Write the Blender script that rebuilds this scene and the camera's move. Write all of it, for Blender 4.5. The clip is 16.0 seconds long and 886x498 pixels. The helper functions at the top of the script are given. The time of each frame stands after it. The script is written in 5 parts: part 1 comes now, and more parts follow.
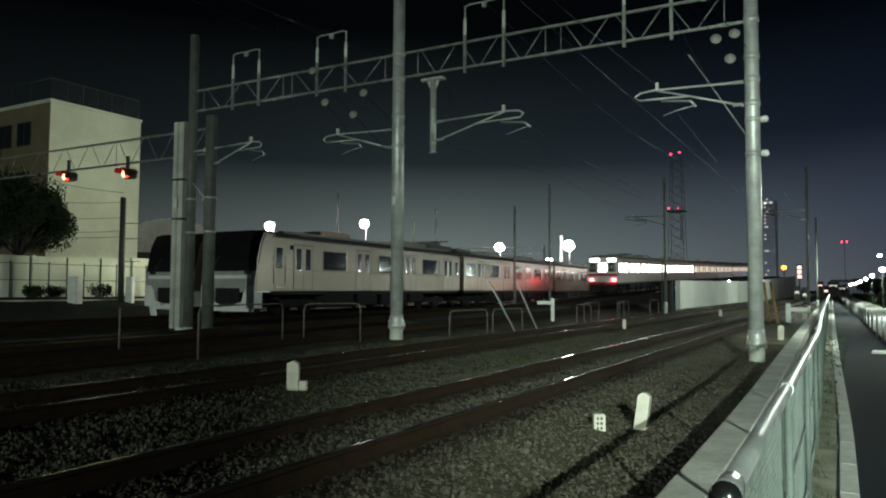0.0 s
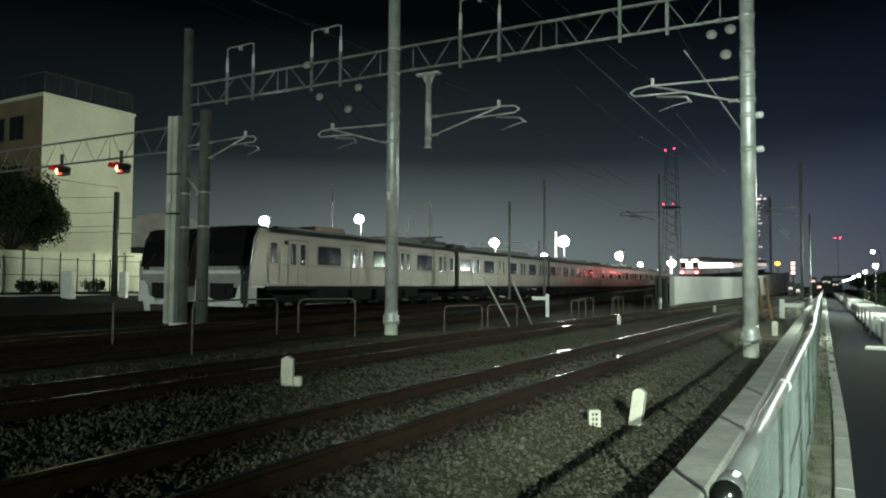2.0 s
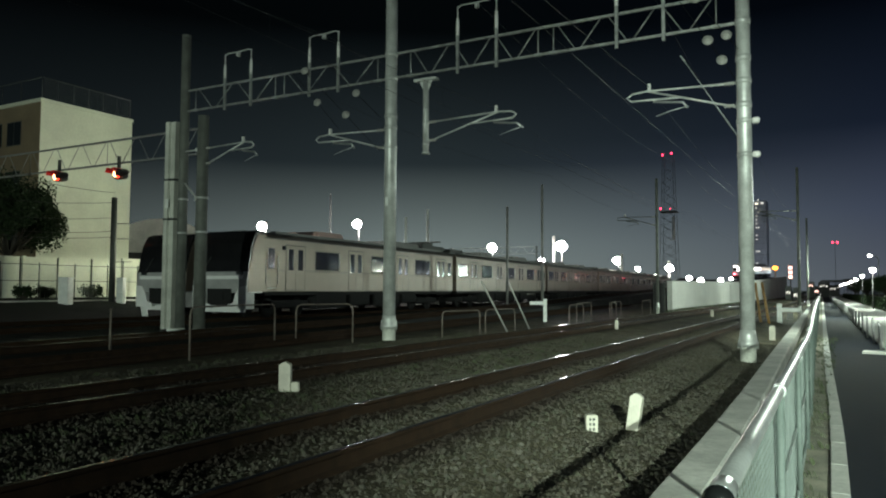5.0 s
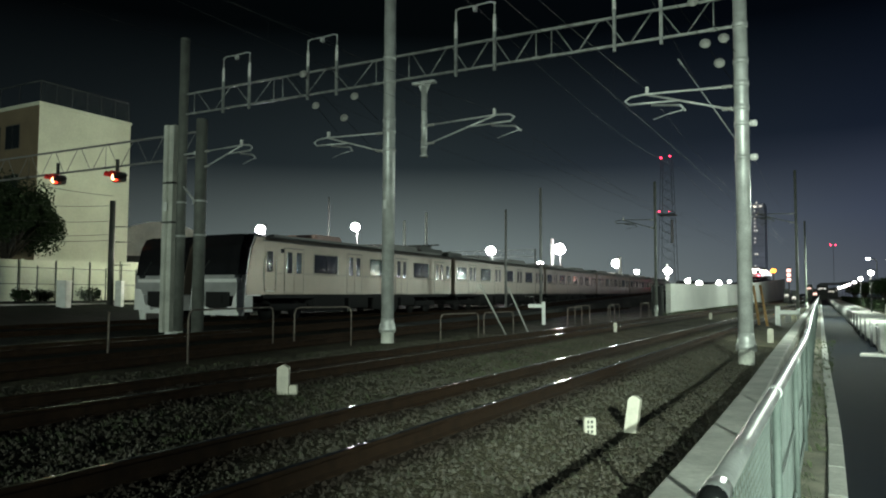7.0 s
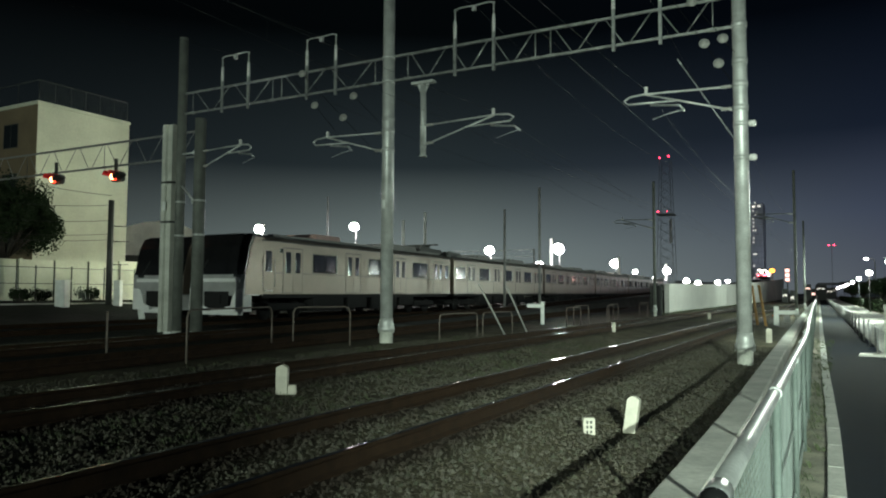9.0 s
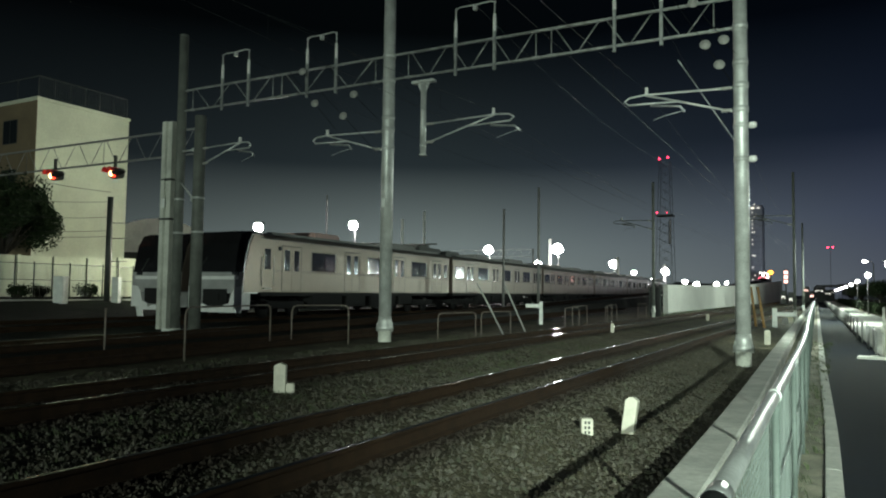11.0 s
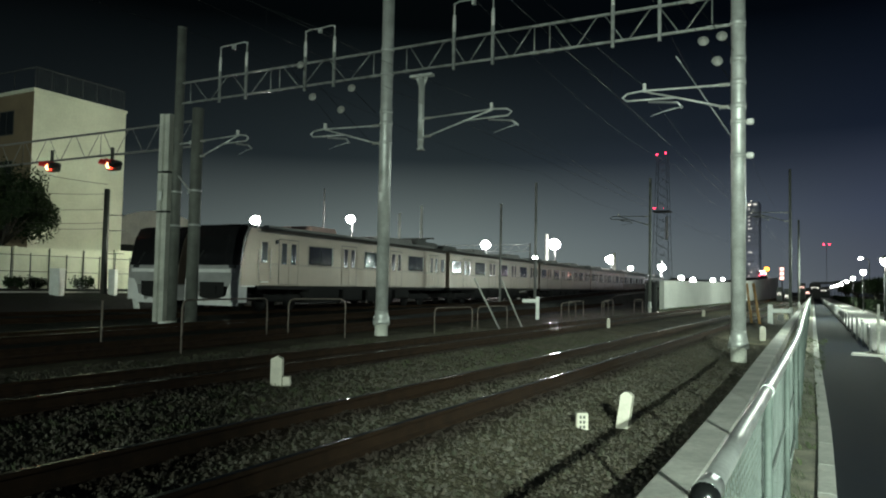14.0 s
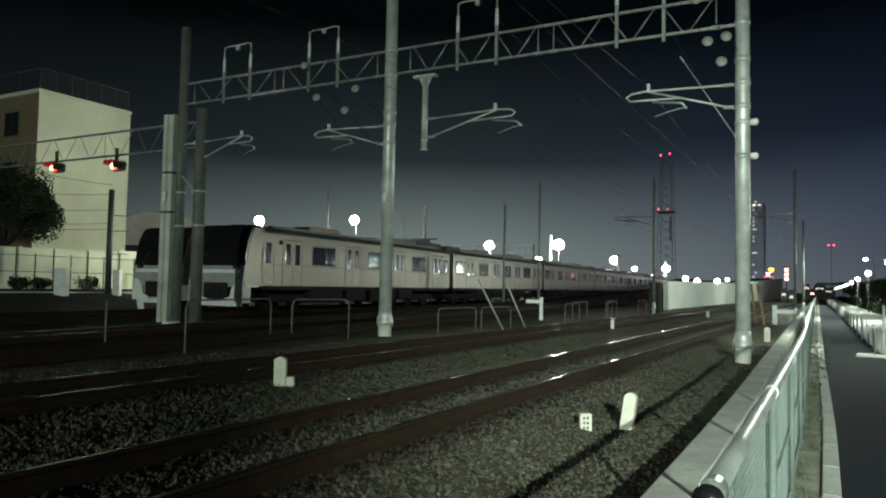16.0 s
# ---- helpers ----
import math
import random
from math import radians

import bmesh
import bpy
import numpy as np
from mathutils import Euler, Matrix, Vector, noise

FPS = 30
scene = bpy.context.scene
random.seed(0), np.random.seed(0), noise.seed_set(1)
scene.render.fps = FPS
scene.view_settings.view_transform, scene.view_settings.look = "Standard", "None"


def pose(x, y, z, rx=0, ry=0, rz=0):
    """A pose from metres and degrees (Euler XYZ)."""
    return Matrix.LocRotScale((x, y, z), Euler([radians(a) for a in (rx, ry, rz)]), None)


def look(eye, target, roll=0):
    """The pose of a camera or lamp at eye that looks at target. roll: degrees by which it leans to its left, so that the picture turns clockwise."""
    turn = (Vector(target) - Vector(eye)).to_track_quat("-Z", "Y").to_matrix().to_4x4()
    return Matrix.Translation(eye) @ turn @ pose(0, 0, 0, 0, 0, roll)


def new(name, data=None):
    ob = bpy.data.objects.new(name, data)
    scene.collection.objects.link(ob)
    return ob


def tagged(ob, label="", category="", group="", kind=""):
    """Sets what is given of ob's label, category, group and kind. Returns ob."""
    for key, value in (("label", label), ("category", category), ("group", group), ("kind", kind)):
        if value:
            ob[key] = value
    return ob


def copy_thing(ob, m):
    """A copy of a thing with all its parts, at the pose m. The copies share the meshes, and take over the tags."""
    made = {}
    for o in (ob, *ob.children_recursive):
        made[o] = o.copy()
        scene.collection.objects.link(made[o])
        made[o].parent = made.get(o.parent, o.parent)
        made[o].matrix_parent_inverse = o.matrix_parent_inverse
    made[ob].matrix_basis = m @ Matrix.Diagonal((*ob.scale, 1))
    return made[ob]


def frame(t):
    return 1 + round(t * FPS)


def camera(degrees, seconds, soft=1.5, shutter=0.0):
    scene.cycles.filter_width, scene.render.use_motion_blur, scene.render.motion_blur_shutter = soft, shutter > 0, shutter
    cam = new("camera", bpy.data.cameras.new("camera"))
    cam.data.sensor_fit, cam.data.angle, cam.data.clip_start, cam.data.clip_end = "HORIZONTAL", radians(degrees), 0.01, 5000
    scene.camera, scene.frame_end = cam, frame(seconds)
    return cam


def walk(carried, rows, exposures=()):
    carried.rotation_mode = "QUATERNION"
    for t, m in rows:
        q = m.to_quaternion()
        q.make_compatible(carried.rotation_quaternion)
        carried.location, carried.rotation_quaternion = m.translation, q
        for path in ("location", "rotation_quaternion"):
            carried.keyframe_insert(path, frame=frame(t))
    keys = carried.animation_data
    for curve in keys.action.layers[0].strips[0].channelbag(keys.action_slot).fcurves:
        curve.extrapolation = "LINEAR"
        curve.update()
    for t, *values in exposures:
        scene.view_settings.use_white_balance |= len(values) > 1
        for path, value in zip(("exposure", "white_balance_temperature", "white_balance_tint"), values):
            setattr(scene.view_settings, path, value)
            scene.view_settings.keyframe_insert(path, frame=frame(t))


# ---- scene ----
cam = camera(63.0, 16.0, soft=2.0, shutter=0.7)

# seconds, eye x y z, degrees left of the track's line, tilt up, lean
PATH = [
    (0.0, 0.017, -0.025, 1.502, 29.425, 3.125, 0.330),
    (0.5, 0.011, -0.014, 1.505, 29.415, 2.906, 0.058),
    (1.0, 0.005, 0.001, 1.504, 29.318, 2.993, 0.096),
    (1.5, -0.001, 0.002, 1.505, 29.224, 2.997, 0.304),
    (2.0, -0.002, -0.002, 1.503, 29.010, 2.766, 0.417),
    (2.5, -0.002, 0.007, 1.498, 29.008, 2.768, 0.331),
    (3.0, -0.003, 0.005, 1.500, 28.901, 2.824, 0.362),
    (3.5, 0.000, 0.000, 1.500, 29.063, 2.975, 0.300),
    (4.0, 0.003, -0.005, 1.504, 28.850, 3.107, 0.421),
    (6.5, 0.023, -0.022, 1.510, 28.888, 3.217, 0.173),
    (7.0, 0.023, -0.019, 1.505, 28.739, 3.397, 0.268),
    (7.5, 0.030, -0.030, 1.507, 28.632, 3.567, 0.456),
    (8.0, 0.032, -0.038, 1.514, 28.643, 3.513, 0.323),
    (8.5, 0.029, -0.032, 1.512, 28.585, 3.397, 0.306),
    (9.0, 0.017, -0.016, 1.509, 28.644, 3.374, 0.310),
    (11.5, 0.008, -0.008, 1.510, 28.593, 3.295, 0.853),
    (12.0, 0.016, -0.022, 1.507, 28.649, 3.212, 0.895),
    (12.5, 0.026, -0.021, 1.512, 28.546, 3.071, 0.753),
    (13.0, 0.022, -0.014, 1.510, 28.593, 3.089, 0.742),
    (13.5, 0.025, -0.020, 1.513, 28.508, 3.038, 0.983),
    (14.0, 0.019, -0.028, 1.509, 28.319, 2.880, 1.108),
    (14.5, 0.021, -0.024, 1.509, 28.238, 2.940, 1.242),
    (15.0, 0.018, -0.029, 1.512, 28.208, 2.841, 1.287),
    (15.5, 0.020, -0.023, 1.508, 28.296, 2.816, 1.238),
    (16.0, 0.019, -0.019, 1.508, 28.617, 2.922, 1.151),
]


def aimed(x, y, z, yaw, pitch, lean):
    a, b = radians(yaw), radians(pitch)
    ahead = Vector((-math.sin(a) * math.cos(b), math.cos(a) * math.cos(b), math.sin(b)))
    return look((x, y, z), Vector((x, y, z)) + ahead, lean)


walk(cam, [(t, aimed(*v)) for t, *v in PATH], [(0.0, 0.66), (1.0, 0.84), (2.0, 0.92), (3.0, 0.95), (16.0, 0.97)])

# ---- night sky, town glow near the horizon ----
world = bpy.data.worlds.new("night_sky")
scene.world = world
world.use_nodes = True
wn, wl = world.node_tree.nodes, world.node_tree.links
wn.clear()
w_out, w_bg = wn.new("ShaderNodeOutputWorld"), wn.new("ShaderNodeBackground")
w_co, w_sep = wn.new("ShaderNodeTexCoord"), wn.new("ShaderNodeSeparateXYZ")
w_ramp, w_side, w_mix = wn.new("ShaderNodeValToRGB"), wn.new("ShaderNodeMapRange"), wn.new("ShaderNodeMix")
w_blue = wn.new("ShaderNodeValToRGB")
wl.new(w_co.outputs["Generated"], w_sep.inputs[0])
for ramp, stops in ((w_ramp, ((0.0, (0.0980, 0.1200, 0.1120)), (0.06, (0.0760, 0.0950, 0.0925)), (0.17, (0.0092, 0.0133, 0.0150)), (0.34, (0.0005, 0.0009, 0.0011)))),
                    (w_blue, ((0.0, (0.0440, 0.0510, 0.0620)), (0.10, (0.0235, 0.0300, 0.0460)), (0.20, (0.0042, 0.0066, 0.0125)), (0.34, (0.0005, 0.0010, 0.0020))))):
    while len(ramp.color_ramp.elements) < len(stops):
        ramp.color_ramp.elements.new(0.5)
    for e, (at, c) in zip(ramp.color_ramp.elements, stops):
        e.position, e.color = at, (*c, 1)
    wl.new(w_sep.outputs["Z"], ramp.inputs[0])
w_side.inputs["From Min"].default_value, w_side.inputs["From Max"].default_value = -0.45, 0.05
wl.new(w_sep.outputs["X"], w_side.inputs["Value"])
w_mix.data_type = "RGBA"
wl.new(w_side.outputs[0], w_mix.inputs["Factor"])
wl.new(w_ramp.outputs[0], w_mix.inputs[6])
wl.new(w_blue.outputs[0], w_mix.inputs[7])
wl.new(w_mix.outputs[2], w_bg.inputs["Color"])
w_dim = wn.new("ShaderNodeMapRange")  # the glow fades away from the town's middle
w_dim.inputs["From Min"].default_value, w_dim.inputs["From Max"].default_value = -0.92, -0.55
w_dim.inputs["To Min"].default_value, w_dim.inputs["To Max"].default_value = 0.30, 1.0
wl.new(w_sep.outputs["X"], w_dim.inputs["Value"])
wl.new(w_dim.outputs[0], w_bg.inputs["Strength"])
wl.new(w_bg.outputs[0], w_out.inputs["Surface"])
w_bg.inputs["Strength"].default_value = 1.0


def lamp(name, at, watts, color=(1.0, 0.97, 0.88), radius=0.12):
    data = bpy.data.lights.new(name, "POINT")
    data.energy, data.color, data.shadow_soft_size = watts, color, radius
    ob = new(name, data)
    ob.location = at
    return ob


STREET = (0.82, 1.0, 0.85)


def shaded_lamp(name, at, target, watts, degrees, blend=0.5, color=STREET, radius=0.045):
    """A street lamp whose shade cuts its beam off."""
    data = bpy.data.lights.new(name, "SPOT")
    data.energy, data.color, data.shadow_soft_size = watts, color, radius
    data.spot_size, data.spot_blend = radians(degrees), blend
    ob = new(name, data)
    ob.matrix_basis = look(at, target)
    return ob


# the shaded lamp beside and behind the viewer, the path's further lamps, an added fill light behind, and the
# floodlight's beam on the building
shaded_lamp("street_lamp_light", (5.6, -6.0, 4.5), (1.2, 9.5, 0.0), 9000, 56, 0.9)
for at, watts in (((0.30, 23.0, 3.2), 400), ((0.20, 47.0, 3.2), 1250), ((0.0, 71.0, 3.2), 1100), ((-0.3, 99.0, 3.2), 1900)):
    lamp("path_lamp_light", at, watts, STREET)
# unseen light added to brighten the parked train, its cab fronts and the gantry
lamp("road_lamp_light", (4.0, -62.0, 6.0), 42500, STREET, 0.2)
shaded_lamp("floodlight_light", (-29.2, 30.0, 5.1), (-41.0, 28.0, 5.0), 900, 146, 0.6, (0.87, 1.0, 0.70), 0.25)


# unseen light added to lift the far high-rise out of the dark
lamp("town_lamp_light", (-15.0, 366.0, 9.0), 5000, (0.85, 0.92, 1.0), 0.4)


# ---- materials ----
def mat(name, color, rough=0.6, metal=0.0, scale=8.0, vary=0.25, bump=0.15, fine=60.0, stain=None, per_object=0.0, spec=0.5):
    """Base colour varied at two scales, roughness with it, fine relief."""
    m = bpy.data.materials.new(name)
    m.use_nodes = True
    n, l = m.node_tree.nodes, m.node_tree.links
    p = n["Principled BSDF"]
    co = n.new("ShaderNodeTexCoord")
    a, b = n.new("ShaderNodeTexNoise"), n.new("ShaderNodeTexNoise")
    a.inputs["Scale"].default_value, b.inputs["Scale"].default_value = scale, fine
    a.inputs["Detail"].default_value, b.inputs["Detail"].default_value = 6, 3
    l.new(co.outputs["Object"], a.inputs["Vector"])
    l.new(co.outputs["Object"], b.inputs["Vector"])
    ramp = n.new("ShaderNodeValToRGB")
    dark = tuple(c * (1 - vary) for c in color) if stain is None else stain
    ramp.color_ramp.elements[0].position, ramp.color_ramp.elements[1].position = 0.32, 0.68
    ramp.color_ramp.elements[0].color = (*dark, 1)
    ramp.color_ramp.elements[1].color = (*(min(1, c * (1 + vary * 0.4)) for c in color), 1)
    l.new(a.outputs["Fac"], ramp.inputs[0])
    mix = n.new("ShaderNodeMix")
    mix.data_type, mix.blend_type = "RGBA", "MULTIPLY"
    mix.inputs["Factor"].default_value = min(1, vary * 1.6)
    l.new(ramp.outputs[0], mix.inputs[6])
    l.new(b.outputs["Fac"], mix.inputs[7])
    out = mix.outputs[2]
    bright = n.new("ShaderNodeHueSaturation")
    bright.inputs["Value"].default_value = 1 + vary * 0.8
    l.new(out, bright.inputs["Color"])
    if per_object:
        info, rng = n.new("ShaderNodeObjectInfo"), n.new("ShaderNodeMapRange")
        rng.inputs["To Min"].default_value, rng.inputs["To Max"].default_value = 1 + vary * 0.8 - per_object, 1 + vary * 0.8 + per_object
        l.new(info.outputs["Random"], rng.inputs["Value"])
        l.new(rng.outputs[0], bright.inputs["Value"])
    l.new(bright.outputs[0], p.inputs["Base Color"])
    rr = n.new("ShaderNodeMapRange")
    rr.inputs["To Min"].default_value, rr.inputs["To Max"].default_value = max(0.03, rough - 0.12), min(1, rough + 0.12)
    l.new(a.outputs["Fac"], rr.inputs["Value"])
    l.new(rr.outputs[0], p.inputs["Roughness"])
    p.inputs["Metallic"].default_value = metal
    p.inputs["Specular IOR Level"].default_value = spec
    if bump:
        bp = n.new("ShaderNodeBump")
        bp.inputs["Strength"].default_value, bp.inputs["Distance"].default_value = bump, 0.01
        l.new(b.outputs["Fac"], bp.inputs["Height"])
        l.new(bp.outputs[0], p.inputs["Normal"])
    return m


def glow(name, color, strength):
    m = bpy.data.materials.new(name)
    m.use_nodes = True
    p = m.node_tree.nodes["Principled BSDF"]
    p.inputs["Base Color"].default_value = (*color, 1)
    p.inputs["Emission Color"].default_value, p.inputs["Emission Strength"].default_value = (*color, 1), strength
    return m


def glass(name, color, rough=0.05):
    m = bpy.data.materials.new(name)
    m.use_nodes = True
    p = m.node_tree.nodes["Principled BSDF"]
    p.inputs["Base Color"].default_value = (*color, 1)
    p.inputs["Roughness"].default_value, p.inputs["IOR"].default_value = rough, 1.5
    p.inputs["Coat Weight"].default_value = 0.6
    nz, bp = m.node_tree.nodes.new("ShaderNodeTexNoise"), m.node_tree.nodes.new("ShaderNodeBump")
    nz.inputs["Scale"].default_value = 5.0
    bp.inputs["Strength"].default_value, bp.inputs["Distance"].default_value = 0.40, 0.02
    m.node_tree.links.new(nz.outputs["Fac"], bp.inputs["Height"])
    m.node_tree.links.new(bp.outputs[0], p.inputs["Normal"])
    return m


GALV = mat("galvanised_steel", (0.62, 0.64, 0.61), 0.44, 0.35, 3.0, 0.30, 0.08, 40, per_object=0.08)
GALV_OLD = mat("dull_old_steel", (0.38, 0.395, 0.375), 0.45, 0.5, 4.0, 0.40, 0.08, 40)
GALV_BRIGHT = mat("bright_galvanised_pipe", (0.58, 0.60, 0.59), 0.40, 0.75, 5.0, 0.25, 0.05, 60)
FENCE_POST = mat("dull_green_coated_post", (0.095, 0.120, 0.108), 0.7, 0.0, 6.0, 0.25, 0.06, 60)
GUARD_WHITE = mat("weathered_white_guard_paint", (0.26, 0.26, 0.255), 0.6, 0.0, 3.0, 0.25, 0.06, 40)
FENCE_PAINT = mat("pale_green_coated_steel", (0.26, 0.305, 0.285), 0.45, 0.2, 6.0, 0.20, 0.06, 60)
CONCRETE = mat("weathered_concrete", (0.46, 0.46, 0.42), 0.85, 0.0, 1.6, 0.30, 0.015, 25, per_object=0.06)
CONCRETE_PALE = mat("pale_concrete_wall", (0.68, 0.68, 0.63), 0.8, 0.0, 0.25, 0.16, 0.15, 6)
POST_CONCRETE = mat("concrete_post", (0.60, 0.61, 0.54), 0.8, 0.0, 1.2, 0.35, 0.3, 30)
BALLAST = mat("ballast_gravel", (0.116, 0.108, 0.077), 0.9, 0.0, 1.1, 0.45, 1.0, 26)
STONE = mat("ballast_stone", (0.068, 0.064, 0.051), 0.92, 0.0, 2.2, 0.5, 0.3, 30)
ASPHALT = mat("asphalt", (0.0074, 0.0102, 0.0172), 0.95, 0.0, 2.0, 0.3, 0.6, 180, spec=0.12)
SOIL = mat("bare_soil_and_weeds", (0.25, 0.24, 0.18), 0.95, 0.0, 5.0, 0.5, 0.8, 60)
RUST = mat("rusty_rail_steel", (0.040, 0.023, 0.013), 0.9, 0.0, 6.0, 0.4, 0.3, 80, spec=0.15)
RAILTOP = mat("polished_rail_head", (0.055, 0.049, 0.044), 0.16, 1.0, 2.0, 0.12, 0.02, 40)
CONCRETE_DARK = mat("sooty_dark_concrete", (0.060, 0.064, 0.060), 0.9, 0.0, 0.7, 0.4, 0.3, 20)
STAINLESS = mat("brushed_stainless_body", (0.205, 0.166, 0.134), 0.33, 0.45, 0.8, 0.16, 0.03, 30)
TRAIN_ROOF = mat("grey_train_roof", (0.16, 0.16, 0.16), 0.8, 0.0, 1.2, 0.3, 0.1, 20)
# dark running gear, taken to near black for the shadow under the cars
UNDERFRAME = mat("dark_underframe", (0.012, 0.012, 0.012), 0.8, 0.1, 4.0, 0.4, 0.2, 40)
CAB_BLACK = mat("black_cab_front", (0.012, 0.012, 0.013), 0.22, 0.0, 2.0, 0.2, 0.0)
CAB_SILVER = mat("silver_cab_apron", (0.48, 0.48, 0.47), 0.35, 0.3, 2.0, 0.2, 0.03)
CAB_WHITE = mat("white_cab_skirt", (0.84, 0.84, 0.82), 0.35, 0.0, 2.0, 0.12, 0.03)
GROOVE = mat("dark_rubber_seal", (0.05, 0.05, 0.048), 0.7, 0.0, 6.0, 0.2, 0.0)
GLASS_DARK = glass("dark_window_glass", (0.012, 0.015, 0.016), 0.06)
WIRE = mat("dark_copper_wire", (0.007, 0.007, 0.006), 0.6, 0.6, 4.0, 0.2, 0.0)
PORCELAIN = mat("white_porcelain", (0.72, 0.72, 0.68), 0.25, 0.0, 5.0, 0.12, 0.0)
INSUL_GREY = mat("grey_disc_insulator", (0.36, 0.36, 0.33), 0.5, 0.0, 5.0, 0.2, 0.0)
WHITE_PAINT = mat("white_painted_concrete", (0.60, 0.575, 0.48), 0.65, 0.0, 6.0, 0.16, 0.15, 40)
WHITE_STEEL = mat("white_painted_steel", (0.74, 0.76, 0.72), 0.5, 0.0, 4.0, 0.14, 0.05, 40)
CAP_STEEL = mat("dark_glossy_cap", (0.10, 0.11, 0.11), 0.18, 0.9, 5.0, 0.2, 0.0)
BLACK_PAINT = mat("black_paint", (0.02, 0.02, 0.02), 0.5, 0.0, 5.0, 0.2, 0.0)
BROWN_PIPE = mat("brown_rusted_pipe", (0.20, 0.165, 0.14), 0.7, 0.1, 5.0, 0.4, 0.15, 50)
YELLOW_PIPE = mat("faded_yellow_pipe", (0.36, 0.21, 0.075), 0.6, 0.0, 5.0, 0.3, 0.1, 40)
FACADE = mat("cream_rendered_wall", (0.62, 0.63, 0.50), 0.85, 0.0, 0.4, 0.16, 0.1, 8)
# tan darkened to hold the shade of the building's front
TAN_SHADED = mat("tan_tiled_wall", (0.19, 0.145, 0.090), 0.8, 0.0, 0.6, 0.25, 0.1, 12)
LEAF = mat("dark_green_leaf", (0.018, 0.032, 0.012), 0.8, 0.0, 3.0, 0.4, 0.0, spec=0.2)
BARK = mat("grey_brown_bark", (0.035, 0.030, 0.022), 0.9, 0.0, 5.0, 0.4, 0.5, 30)
GRASS = mat("dry_green_grass", (0.055, 0.072, 0.030), 0.8, 0.0, 3.0, 0.4, 0.0)
DARK_STEEL = mat("dark_painted_steel", (0.06, 0.065, 0.06), 0.55, 0.3, 4.0, 0.3, 0.05)
# distance haze put into the base colour, lifted towards the sky
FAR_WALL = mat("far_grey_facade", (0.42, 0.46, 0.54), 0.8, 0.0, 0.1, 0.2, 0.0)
PINK_ROOF = mat("pinkish_roof_box", (0.55, 0.36, 0.32), 0.6, 0.0, 2.0, 0.12, 0.0)
# pale so that the tower fades into the sky as through haze
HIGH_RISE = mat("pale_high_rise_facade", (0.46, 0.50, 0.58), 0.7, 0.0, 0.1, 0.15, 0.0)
DULL_STEEL = mat("dull_weathered_steel", (0.16, 0.17, 0.15), 0.7, 0.15, 3.0, 0.35, 0.08)
GREY_BOX = mat("grey_roof_equipment", (0.24, 0.24, 0.23), 0.6, 0.2, 2.0, 0.2, 0.05)
SCREED = mat("shed_sheet_roof", (0.78, 0.79, 0.72), 0.6, 0.2, 0.6, 0.2, 0.1, 6)
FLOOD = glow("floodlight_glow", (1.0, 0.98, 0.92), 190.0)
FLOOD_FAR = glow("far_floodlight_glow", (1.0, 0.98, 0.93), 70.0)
LAMP_GLOW = glow("path_lamp_glow", (1.0, 0.96, 0.88), 40.0)
WINDOW_LIT = glow("lit_train_window", (1.0, 0.96, 0.90), 4.5)
WINDOW_WARM = glow("lit_train_window_warm", (1.0, 0.84, 0.68), 0.55)
TAIL_RED = glow("red_tail_light", (1.0, 0.03, 0.05), 85.0)
RED_SIGNAL = glow("red_signal_lens", (1.0, 0.05, 0.02), 2.5)
RED_WARN = glow("red_warning_lamp", (1.0, 0.03, 0.08), 6.0)
SIGNAL_CORE = glow("orange_white_lamp_core", (1.0, 0.50, 0.22), 4.0)
ORANGE = glow("orange_sodium_glow", (1.0, 0.33, 0.03), 4.0)
SIGN_GLOW = glow("pink_white_sign_glow", (1.0, 0.58, 0.50), 1.5)
FLAT_WINDOW = glow("lit_flat_window", (1.0, 0.96, 0.85), 0.45)
TRAIN_RED = mat("red_band_paint", (0.50, 0.015, 0.03), 0.4, 0.0, 3.0, 0.15, 0.0)


def vary_islands(m, colours):
    """Each loose stone takes one of the colours."""
    n, l = m.node_tree.nodes, m.node_tree.links
    geo, ramp, mix = n.new("ShaderNodeNewGeometry"), n.new("ShaderNodeValToRGB"), n.new("ShaderNodeMix")
    ramp.color_ramp.interpolation = "CONSTANT"
    while len(ramp.color_ramp.elements) < len(colours):
        ramp.color_ramp.elements.new(0.5)
    for k, (e, c) in enumerate(zip(ramp.color_ramp.elements, colours)):
        e.position, e.color = k / len(colours), (*c, 1)
    l.new(geo.outputs["Random Per Island"], ramp.inputs[0])
    mix.data_type = "RGBA"
    mix.inputs["Factor"].default_value = 0.75
    p = n["Principled BSDF"]
    l.new(p.inputs["Base Color"].links[0].from_socket, mix.inputs[6])
    l.new(ramp.outputs[0], mix.inputs[7])
    l.new(mix.outputs[2], p.inputs["Base Color"])


